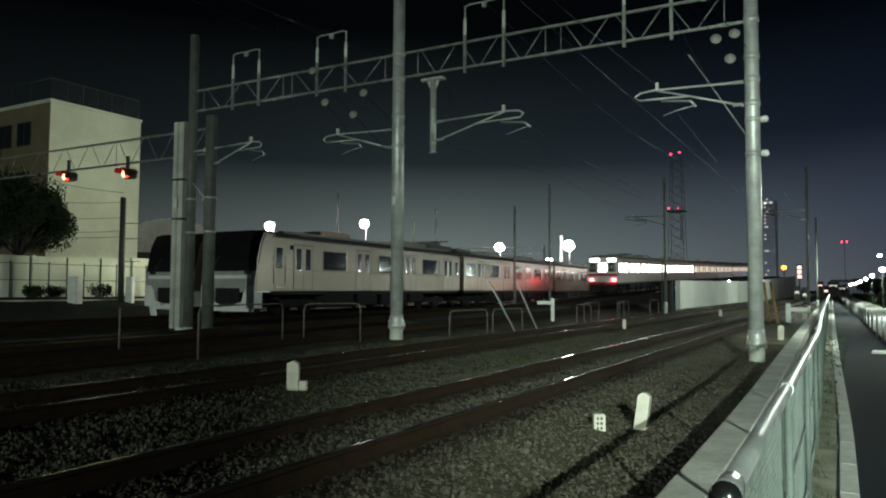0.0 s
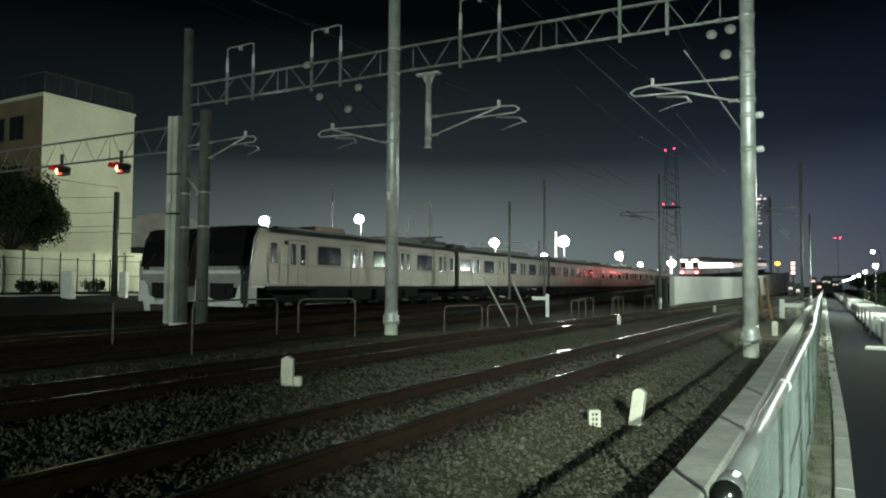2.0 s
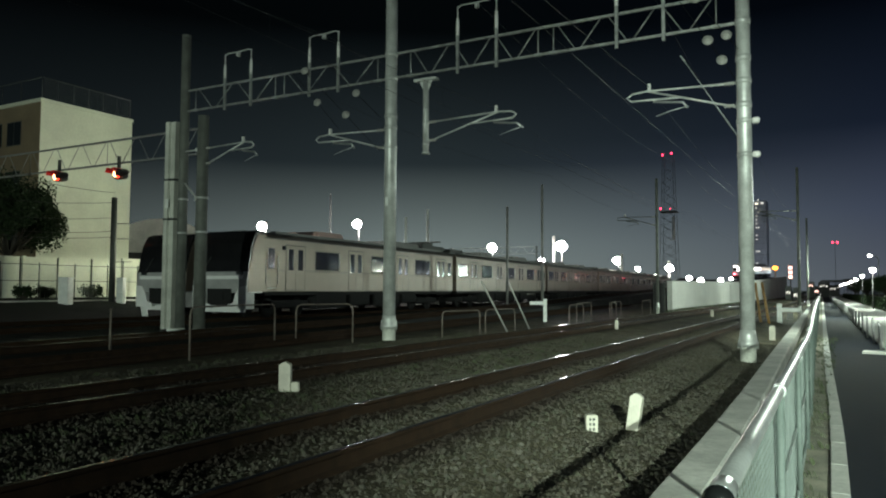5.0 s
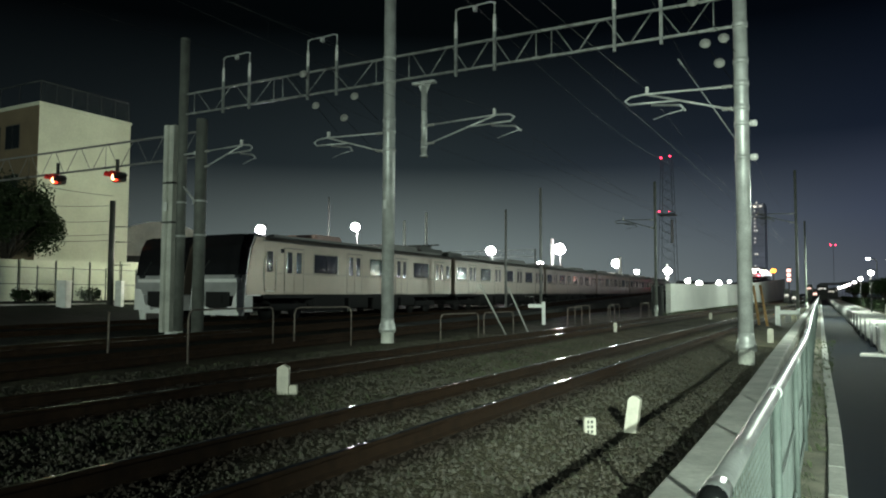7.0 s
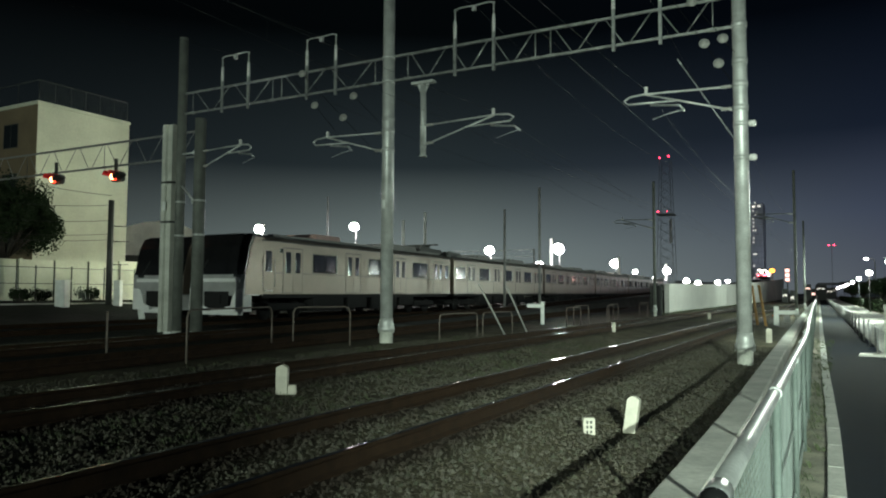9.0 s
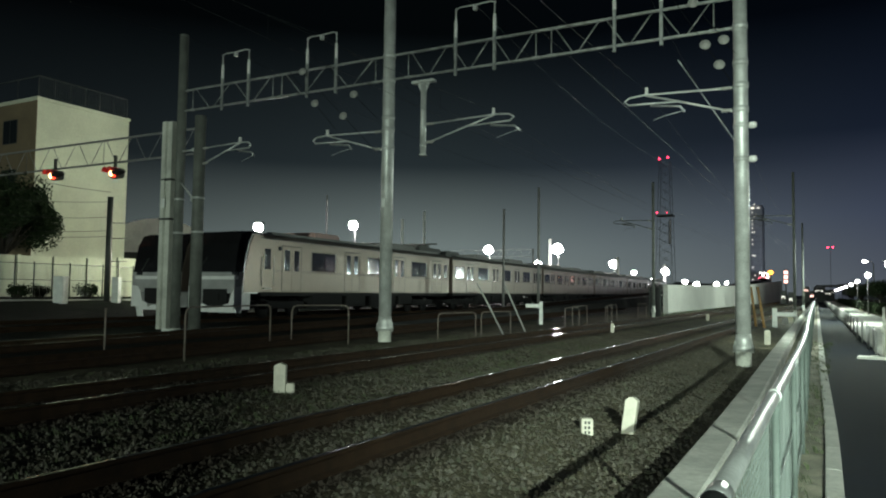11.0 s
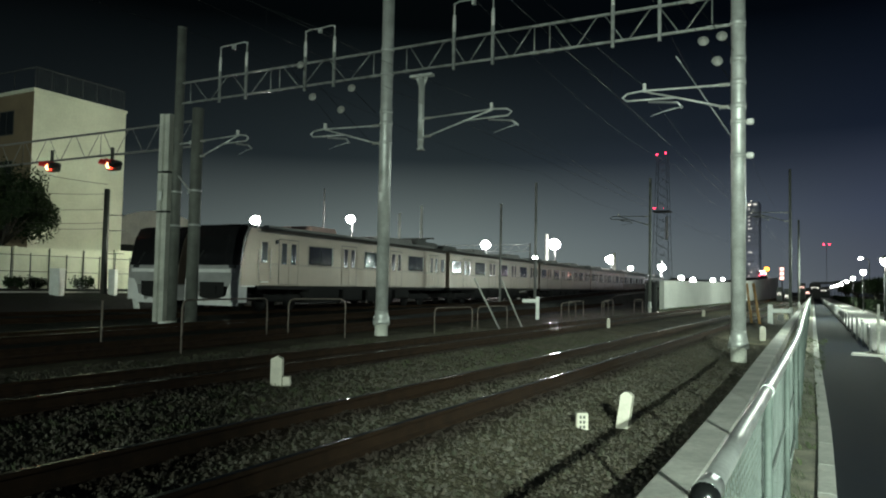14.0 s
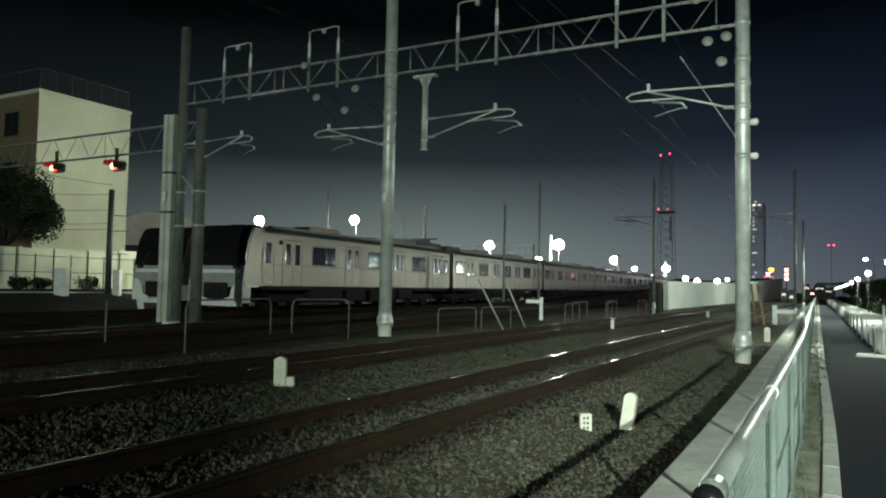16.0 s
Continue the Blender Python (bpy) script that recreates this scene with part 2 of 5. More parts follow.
def rust_bands(m, rails, rust=(0.022, 0.014, 0.009)):
    """Brake dust and rust lying along the rails."""
    n, l = m.node_tree.nodes, m.node_tree.links
    co, sep, nz = n.new("ShaderNodeTexCoord"), n.new("ShaderNodeSeparateXYZ"), n.new("ShaderNodeTexNoise")
    nz.inputs["Scale"].default_value = 2.5
    l.new(co.outputs["Object"], sep.inputs[0])
    l.new(co.outputs["Object"], nz.inputs["Vector"])
    near = None
    for x in rails:
        d, a = n.new("ShaderNodeMath"), n.new("ShaderNodeMath")
        d.operation, a.operation, d.inputs[1].default_value = "SUBTRACT", "ABSOLUTE", x
        l.new(sep.outputs["X"], d.inputs[0])
        l.new(d.outputs[0], a.inputs[0])
        if near is None:
            near = a
        else:
            q = n.new("ShaderNodeMath")
            q.operation = "MINIMUM"
            l.new(near.outputs[0], q.inputs[0])
            l.new(a.outputs[0], q.inputs[1])
            near = q
    wob, rng, mix = n.new("ShaderNodeMath"), n.new("ShaderNodeMapRange"), n.new("ShaderNodeMix")
    wob.operation, wob.inputs[1].default_value = "MULTIPLY_ADD", 0.22
    l.new(nz.outputs["Fac"], wob.inputs[0])
    l.new(near.outputs[0], wob.inputs[2])
    rng.inputs["From Min"].default_value, rng.inputs["From Max"].default_value = 0.28, 0.60
    rng.inputs["To Min"].default_value, rng.inputs["To Max"].default_value = 0.92, 0.0
    l.new(wob.outputs[0], rng.inputs["Value"])
    mix.data_type = "RGBA"
    p = n["Principled BSDF"]
    l.new(p.inputs["Base Color"].links[0].from_socket, mix.inputs[6])
    l.new(rng.outputs[0], mix.inputs["Factor"])
    mix.inputs[7].default_value = (*rust, 1)
    l.new(mix.outputs[2], p.inputs["Base Color"])


vary_islands(STONE, ((0.060, 0.054, 0.039), (0.078, 0.071, 0.053), (0.090, 0.084, 0.064), (0.068, 0.057, 0.040), (0.080, 0.081, 0.053), (0.126, 0.119, 0.094), (0.058, 0.064, 0.038), (0.076, 0.064, 0.045), (0.084, 0.079, 0.060)))


def pebbles(m, scale=34.0):
    """Cells of different tone with sunk joints: packed crushed stone."""
    n, l = m.node_tree.nodes, m.node_tree.links
    co, vor, ramp, mix, bp = n.new("ShaderNodeTexCoord"), n.new("ShaderNodeTexVoronoi"), n.new("ShaderNodeValToRGB"), n.new("ShaderNodeMix"), n.new("ShaderNodeBump")
    vor.inputs["Scale"].default_value = scale
    l.new(co.outputs["Object"], vor.inputs["Vector"])
    ramp.color_ramp.elements[0].color, ramp.color_ramp.elements[1].color = (0.62, 0.60, 0.56, 1), (1.35, 1.32, 1.22, 1)
    sep = n.new("ShaderNodeSeparateColor")
    l.new(vor.outputs["Color"], sep.inputs[0])
    l.new(sep.outputs[0], ramp.inputs[0])
    mix.data_type, mix.blend_type = "RGBA", "MULTIPLY"
    mix.inputs["Factor"].default_value = 1.0
    p = n["Principled BSDF"]
    l.new(p.inputs["Base Color"].links[0].from_socket, mix.inputs[6])
    l.new(ramp.outputs[0], mix.inputs[7])
    l.new(mix.outputs[2], p.inputs["Base Color"])
    bp.invert = True
    bp.inputs["Strength"].default_value, bp.inputs["Distance"].default_value = 0.9, 0.02
    l.new(vor.outputs["Distance"], bp.inputs["Height"])
    l.new(bp.outputs[0], p.inputs["Normal"])


def unlit_yard(m, x0=-10.6, x1=-13.5, unlit=(0.0055, 0.0085, 0.0050)):
    """Unlit ground beyond the running lines, put into the bed's colour as near black."""
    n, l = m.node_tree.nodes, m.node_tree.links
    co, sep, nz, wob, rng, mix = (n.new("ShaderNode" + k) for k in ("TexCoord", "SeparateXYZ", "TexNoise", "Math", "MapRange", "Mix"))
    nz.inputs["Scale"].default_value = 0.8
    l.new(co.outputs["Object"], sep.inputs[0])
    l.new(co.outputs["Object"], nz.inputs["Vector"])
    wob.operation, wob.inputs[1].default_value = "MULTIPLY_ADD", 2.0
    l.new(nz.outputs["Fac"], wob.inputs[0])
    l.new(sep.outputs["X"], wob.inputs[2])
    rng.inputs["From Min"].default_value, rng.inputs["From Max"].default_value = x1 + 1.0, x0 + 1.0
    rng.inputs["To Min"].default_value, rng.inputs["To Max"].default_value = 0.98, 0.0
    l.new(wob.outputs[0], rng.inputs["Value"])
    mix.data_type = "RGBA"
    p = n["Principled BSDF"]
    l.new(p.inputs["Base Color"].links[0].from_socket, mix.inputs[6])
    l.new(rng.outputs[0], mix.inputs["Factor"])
    mix.inputs[7].default_value = (*unlit, 1)
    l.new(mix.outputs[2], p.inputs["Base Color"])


pebbles(BALLAST)
unlit_yard(BALLAST)
BALLAST.node_tree.nodes["Principled BSDF"].inputs["Specular IOR Level"].default_value = 0.2
for m_bed in (BALLAST, STONE):
    rust_bands(m_bed, (-3.264, -4.396, -7.014, -8.146))


# ---- mesh helpers ----
def box(bm, x0, x1, y0, y1, z0, z1, bevel=0.0):
    v = [bm.verts.new((x, y, z)) for z in (z0, z1) for x, y in ((x0, y0), (x1, y0), (x1, y1), (x0, y1))]
    fs = [bm.faces.new([v[i] for i in f]) for f in ((3, 2, 1, 0), (4, 5, 6, 7), (0, 1, 5, 4), (1, 2, 6, 5), (2, 3, 7, 6), (3, 0, 4, 7))]
    if bevel:
        bmesh.ops.bevel(bm, geom=list({e for f in fs for e in f.edges}), offset=bevel, segments=2, affect="EDGES")
    return bm


def tube(bm, pts, r, n=8, r1=None, caps=True):
    """A round bar along the points; r1: radius at its end."""
    pts = [Vector(p) for p in pts]
    rings = []
    side = None
    for i, p in enumerate(pts):
        d = (pts[min(i + 1, len(pts) - 1)] - pts[max(i - 1, 0)]).normalized()
        ref = Vector((0, 0, 1)) if abs(d.z) < 0.9 else Vector((1, 0, 0))
        side = d.cross(ref).normalized() if side is None else (side - d * side.dot(d)).normalized()
        up = side.cross(d)
        rad = r if r1 is None else r + (r1 - r) * i / (len(pts) - 1)
        rings.append([bm.verts.new(p + side * (rad * math.cos(2 * math.pi * k / n)) + up * (rad * math.sin(2 * math.pi * k / n))) for k in range(n)])
    for a, b in zip(rings, rings[1:]):
        for k in range(n):
            f = bm.faces.new((a[k], a[(k + 1) % n], b[(k + 1) % n], b[k]))
            f.smooth = n > 5
    if caps:
        bm.faces.new(rings[0][::-1])
        bm.faces.new(rings[-1])
    return bm


def lathe(bm, profile, at=(0, 0, 0), n=16, axis="Z"):
    """Turn (radius, height) pairs round an axis through at."""
    rings = []
    for r, h in profile:
        ring = []
        for k in range(n):
            c, s = r * math.cos(2 * math.pi * k / n), r * math.sin(2 * math.pi * k / n)
            q = {"Z": (c, s, h), "Y": (c, h, -s), "X": (h, c, s)}[axis]
            ring.append(bm.verts.new(Vector(q) + Vector(at)))
        rings.append(ring)
    for a, b in zip(rings, rings[1:]):
        for k in range(n):
            bm.faces.new((a[k], a[(k + 1) % n], b[(k + 1) % n], b[k])).smooth = True
    bm.faces.new(rings[0][::-1])
    bm.faces.new(rings[-1])
    return bm


def ball(bm, at, r, u=12, v=8, squash=1.0):
    m = bmesh.ops.create_uvsphere(bm, u_segments=u, v_segments=v, radius=r, matrix=Matrix.Translation(at) @ Matrix.Diagonal((1, 1, squash, 1)))
    for vert in m["verts"]:
        for f in vert.link_faces:
            f.smooth = True
    return bm


def prism(bm, outline, a, b, axis="Y"):
    """Extrude a closed outline of pairs from a to b along an axis."""
    put = {"Y": lambda p, t: (p[0], t, p[1]), "X": lambda p, t: (t, p[0], p[1]), "Z": lambda p, t: (p[0], p[1], t)}[axis]
    va, vb = [bm.verts.new(put(p, a)) for p in outline], [bm.verts.new(put(p, b)) for p in outline]
    n = len(outline)
    for i in range(n):
        bm.faces.new((va[i], va[(i + 1) % n], vb[(i + 1) % n], vb[i]))
    bm.faces.new(va[::-1])
    bm.faces.new(vb)
    bmesh.ops.recalc_face_normals(bm, faces=bm.faces)
    return bm


def B():
    return bmesh.new()


def part(name, bm, material, parent=None, label="", at=None):
    me = bpy.data.meshes.new(name)
    bm.to_mesh(me)
    bm.free()
    me.materials.append(material)
    ob = new(name, me)
    ob.parent = parent
    if at is not None:
        ob.matrix_basis = at if isinstance(at, Matrix) else Matrix.Translation(at)
    if label:
        ob["label"] = label
    return ob


def again(ob, parent, at):
    """Another object on the same mesh."""
    o = new(ob.name.split(".")[0], ob.data)
    o.parent = parent
    o.matrix_basis = at if isinstance(at, Matrix) else Matrix.Translation(at)
    return o


def thing(name, label, category, group="", at=(0, 0, 0), rz=0.0):
    e = new(name)
    e.empty_display_size = 0.2
    e.matrix_basis = pose(*at, 0, 0, rz)
    return tagged(e, label, category, group)


def bow(y):
    """How far the path and its fence drift to the left at y."""
    s = max(0.0, y)
    return -0.008 * y - 0.013 * (s * s / 50 if s < 25 else s - 12.5) + lerp(BEND, max(-50.0, min(y, 400.0)))


BEND = [(-50, 0.02), (0, 0.02), (5, 0.032), (8.5, 0.03), (11, 0.005), (14.5, -0.035), (19, -0.065), (30, -0.09), (400, -0.09)]


def drift(y):
    """The same for the running lines, which bend later."""
    s = max(0.0, y - 45)
    return -0.022 * (s * s / 160 if s < 80 else s - 40)


def lerp(table, y):
    for (y0, v0), (y1, v1) in zip(table, table[1:]):
        if y <= y1 or (y1, v1) == table[-1]:
            return v0 + (v1 - v0) * (y - y0) / (y1 - y0)


def smooth_lerp(table, y):
    return sum(lerp(table, y + d) for d in (-16, -12, -8, -4, 0, 4, 8, 12, 16)) / 9


# the climbing line of the leaving train: y against x and height of the rail
LINE_X = [(-200, -6.0), (0, -14.4), (16.5, -15.7), (65, -20.0), (155, -20.5), (248, -21.4), (312, -25.4), (366, -28.7), (900, -62.0)]
LINE_Z = [(-200, 0.3), (16, 0.3), (40, 0.45), (65, 1.0), (86, 1.45), (140, 2.75), (248, 5.9), (366, 7.9), (409, 8.3), (900, 9.5)]


def line_at(y):
    return Vector((smooth_lerp(LINE_X, y), y, smooth_lerp(LINE_Z, y)))

def sweep(bm, outline, ys, xoff=lambda y: 0.0, zoff=lambda y: 0.0):
    """Carry a closed outline of (x, z) along y."""
    rings = [[bm.verts.new((x + xoff(y), y, z + zoff(y))) for x, z in outline] for y in ys]
    n = len(outline)
    for a, b in zip(rings, rings[1:]):
        for k in range(n):
            bm.faces.new((a[k], a[(k + 1) % n], b[(k + 1) % n], b[k]))
    bm.faces.new(rings[0][::-1])
    bm.faces.new(rings[-1])
    bmesh.ops.recalc_face_normals(bm, faces=bm.faces)
    return bm


def steps(a, b, d):
    n = max(1, round((b - a) / d))
    return [a + (b - a) * i / n for i in range(n + 1)]


# ---- ground ----
PROFILE = [(-3000, 0.1), (-400, 0.1), (-60, 0.9), (-34, 0.95), (-30.5, 0.3), (-29, 0.2), (-19, 0.15), (-14, 0.15), (-10.7, 0.12), (-9.4, 0.08), (-8.7, 0.165), (-6.5, 0.165),
           (-5.6, 0.09), (-4.8, 0.165), (-2.8, 0.165), (-2.2, 0.03), (-1.5, 0.0), (-1.34, -0.03), (-1.12, -0.15), (-0.95, -0.17), (-0.4, -0.17), (0.4, -0.12), (3, -0.12), (30, -0.1), (400, -0.1), (3000, -0.1)]


def ground_z(x):
    return lerp(PROFILE, x)


def build_ground():
    xs = [p[0] for p in PROFILE[:3]] + steps(-34, -10.7, 1.0) + steps(-10.5, -0.4, 0.14) + [p[0] for p in PROFILE[-5:]]
    ys = [-3000, -300, -60, -15] + steps(-5, 3, 1.0) + steps(3.2, 26, 0.2) + steps(27, 80, 1.5) + steps(90, 300, 15) + [600, 1200, 4500]
    bm = B()
    grid = []
    for y in ys:
        row = []
        for x in xs:
            z = ground_z(x)
            if -34 < x < -1 and -5 < y < 90:
                z += 0.035 * noise.noise(Vector((x * 0.8, y * 0.5, 0))) + 0.025 * noise.noise(Vector((x * 3.1, y * 3.1, 5)))
            row.append(bm.verts.new((x + (drift(y) if -60 < x < 3 else 0), y, z)))
        grid.append(row)
    for a, b in zip(grid, grid[1:]):
        for i in range(len(xs) - 1):
            bm.faces.new((a[i], a[i + 1], b[i + 1], b[i])).smooth = True
    return tagged(part("ground", bm, BALLAST), "grey-brown ballast gravel of the railway yard", "ground", kind="structure")


def build_stones():
    """Loose ballast stones where they can be told apart."""
    rng = np.random.default_rng(4)
    base = np.array([(1, 0, 0), (-0.9, 0.1, 0.1), (0.1, 1, 0), (0, -1, 0.1), (0, 0.1, 0.8), (0.1, 0, -0.8)], float)
    tris = np.array([(0, 2, 4), (2, 1, 4), (1, 3, 4), (3, 0, 4), (2, 0, 5), (1, 2, 5), (3, 1, 5), (0, 3, 5)])
    n = 72000
    y = 2.0 + 20 * rng.random(n) ** 1.35
    x = -1.05 - 9.4 * rng.random(n) ** 1.1
    size = 0.010 + 0.018 * rng.random(n) ** 2.0
    z = np.array([ground_z(v) + 0.035 * noise.noise(Vector((v * 0.8, w * 0.5, 0))) + 0.025 * noise.noise(Vector((v * 3.1, w * 3.1, 5))) for v, w in zip(x, y)])
    co = base[None] * (0.7 + 0.6 * rng.random((n, 6, 1))) * size[:, None, None] * (0.7 + 0.6 * rng.random((n, 1, 3)))
    a = rng.random(n) * 6.283
    c, s = np.cos(a)[:, None], np.sin(a)[:, None]
    co = np.stack([co[..., 0] * c - co[..., 1] * s, co[..., 0] * s + co[..., 1] * c, co[..., 2]], -1)
    co += np.stack([x, y, z + size * 0.25], -1)[:, None, :]
    f = (tris[None] + 6 * np.arange(n)[:, None, None]).reshape(-1, 3)
    me = bpy.data.meshes.new("ballast_stones")
    me.from_pydata(co.reshape(-1, 3).tolist(), [], f.tolist())
    me.materials.append(STONE)
    return tagged(new("ballast_stones", me), "loose grey crushed stones of the track bed", "gravel", kind="stuff")


def build_grass(name, count, area, tall, seed, label):
    """Tufts of thin blades."""
    rng = random.Random(seed)
    v, f = [], []
    for _ in range(count):
        x, y = area(rng)
        z = (0.035 if x > -0.8 else ground_z(x)) - 0.01
        for _ in range(7):
            a, h = rng.random() * 6.283, tall * (0.4 + rng.random())
            bx, by = x + rng.uniform(-0.05, 0.05), y + rng.uniform(-0.05, 0.05)
            dx, dy = math.cos(a) * h * 0.5, math.sin(a) * h * 0.5
            i = len(v)
            v += [(bx - 0.004, by, z), (bx + 0.004, by + 0.003, z), (bx + dx * 0.4 + 0.003, by + dy * 0.4, z + h * 0.6), (bx + dx, by + dy, z + h)]
            f += [(i, i + 1, i + 2), (i, i + 2, i + 3)]
    me = bpy.data.meshes.new(name)
    me.from_pydata(v, [], f)
    me.materials.append(GRASS)
    return tagged(new(name, me), label, "weeds", kind="stuff")


RAIL_BODY = [(-0.062, 0.0), (0.062, 0.0), (0.062, 0.012), (0.012, 0.03), (0.009, 0.11), (0.032, 0.122), (0.032, 0.140), (0.024, 0.150), (-0.024, 0.150), (-0.032, 0.140), (-0.032, 0.122), (-0.009, 0.11), (-0.012, 0.03), (-0.062, 0.012)]
RAIL_HEAD = [(-0.022, 0.1501), (0.022, 0.1501), (0.021, 0.1530), (-0.021, 0.1530)]


def build_track(xoff, z, y0, y1, label, head=None):
    for side in (-0.566, 0.566):
        r = thing("rail", label, "rail", "rails")
        ys = steps(y0, y1, 3.0)
        for name, outline, m in (("rail_body", RAIL_BODY, RUST), ("rail_head", RAIL_HEAD, head or RAILTOP)):
            part(name, sweep(B(), outline, ys, lambda y: xoff(y) + side, z if callable(z) else (lambda y: z)), m, r)


def yard_x(y, lane=0):
    return -21.9 - 3.8 * lane - 0.065 * (y - 21.5)


build_ground()
build_stones()
build_grass("weeds", 900, lambda r: ((-4.9 - 1.7 * r.random()) if r.random() < 0.6 else (-8.9 - 1.6 * r.random()), 3 + 17 * r.random()), 0.05, 3, "sparse short weeds between the ballast stones")
build_grass("wall_weeds", 1500, lambda r: (-8.6 - 0.8 * r.random() + drift(60), 45 + 60 * r.random()), 0.2, 5, "rough grass along the foot of the pale wall")
build_grass("verge_weeds", 380, lambda r: (-0.16 - 0.5 * r.random(), 2 + 24 * r.random() ** 1.4), 0.07, 8, "short pale weeds along the foot of the fence")
build_track(lambda y: -3.83 + drift(y), 0.17, -20, 330, "worn steel rail with rusty sides on ballast")
build_track(lambda y: -7.58 + drift(y), 0.17, -20, 330, "worn steel rail with rusty sides on ballast")
build_track(lambda y: smooth_lerp(LINE_X, y) + 3.45, 0.15, -20, 60, "dull steel rail of the siding", RUST)
build_track(lambda y: line_at(y).x, lambda y: line_at(y).z - 0.156, -20, 640, "steel rail of the climbing line")
for lane in (0, 1):
    build_track(lambda y: yard_x(y, lane), 0.05 + 0.05, -10, 150, "dull steel rail of the stabling track", RUST)


# ---- footpath, kerb, retaining wall, fence ----
def build_path_side():
    ys = steps(-12, 60, 2.0) + steps(64, 320, 8.0)
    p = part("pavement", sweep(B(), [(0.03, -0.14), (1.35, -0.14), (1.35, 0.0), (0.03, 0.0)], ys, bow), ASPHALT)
    tagged(p, "dark asphalt footpath beside the railway fence", "footpath", kind="structure")
    w = part("side_road", sweep(B(), [(1.352, -0.2), (4.1, -0.2), (4.1, -0.012), (1.352, -0.012)], ys, bow), CONCRETE)
    tagged(w, "pale concrete service road beyond the guard rail", "road", kind="structure")
    s = part("verge", sweep(B(), [(-0.86, -0.3), (-0.05, -0.3), (-0.05, 0.03), (-0.5, 0.06), (-0.86, 0.08)], ys, bow), SOIL)
    tagged(s, "strip of soil and weeds under the fence", "verge", kind="structure")
    kerb = tagged(thing("kerb", "row of grey concrete kerb stones", "kerb"), kind="structure")
    shared = None
    for i in range(60):
        y = -3 + i * 1.0
        if shared is None:
            shared = part("kerb_stone", box(B(), -0.065, 0.065, 0.0, 0.996, -0.14, 0.055, 0.008), CONCRETE, kerb, at=(0.0 + bow(y), y, 0))
        else:
            again(shared, kerb, pose(0.0 + bow(y), y, 0, 0, 0, math.degrees(math.atan2(bow(y) - bow(y + 1), 1.0))))
    part("kerb_run", sweep(B(), [(-0.065, -0.14), (0.065, -0.14), (0.065, 0.055), (-0.065, 0.055)], steps(57, 320, 8), bow), CONCRETE, kerb)
    wall = tagged(thing("retaining_wall", "low grey concrete retaining wall with block joints", "wall"), kind="structure")
    blk = None
    for i in range(34):
        y = -2.6 + i * 2.0
        if blk is None:
            bm = B()
            prism(bm, [(-1.0, -0.4), (-0.72, -0.4), (-0.72, 0.285), (-0.74, 0.30), (-0.985, 0.30), (-1.0, 0.285)], 0.0, 1.995)
            blk = part("wall_block", bm, CONCRETE, wall, at=pose(bow(y), y, 0, 0, 0, 0))
        else:
            again(blk, wall, pose(bow(y), y, 0, 0, 0, math.degrees(math.atan2(bow(y) - bow(y + 2), 2.0))))
    part("wall_run", sweep(B(), [(-1.0, -0.4), (-0.72, -0.4), (-0.72, 0.30), (-1.0, 0.30)], steps(65.4, 320, 8), bow), CONCRETE, wall)


FENCE_X, FENCE_Z = -0.245, 1.05


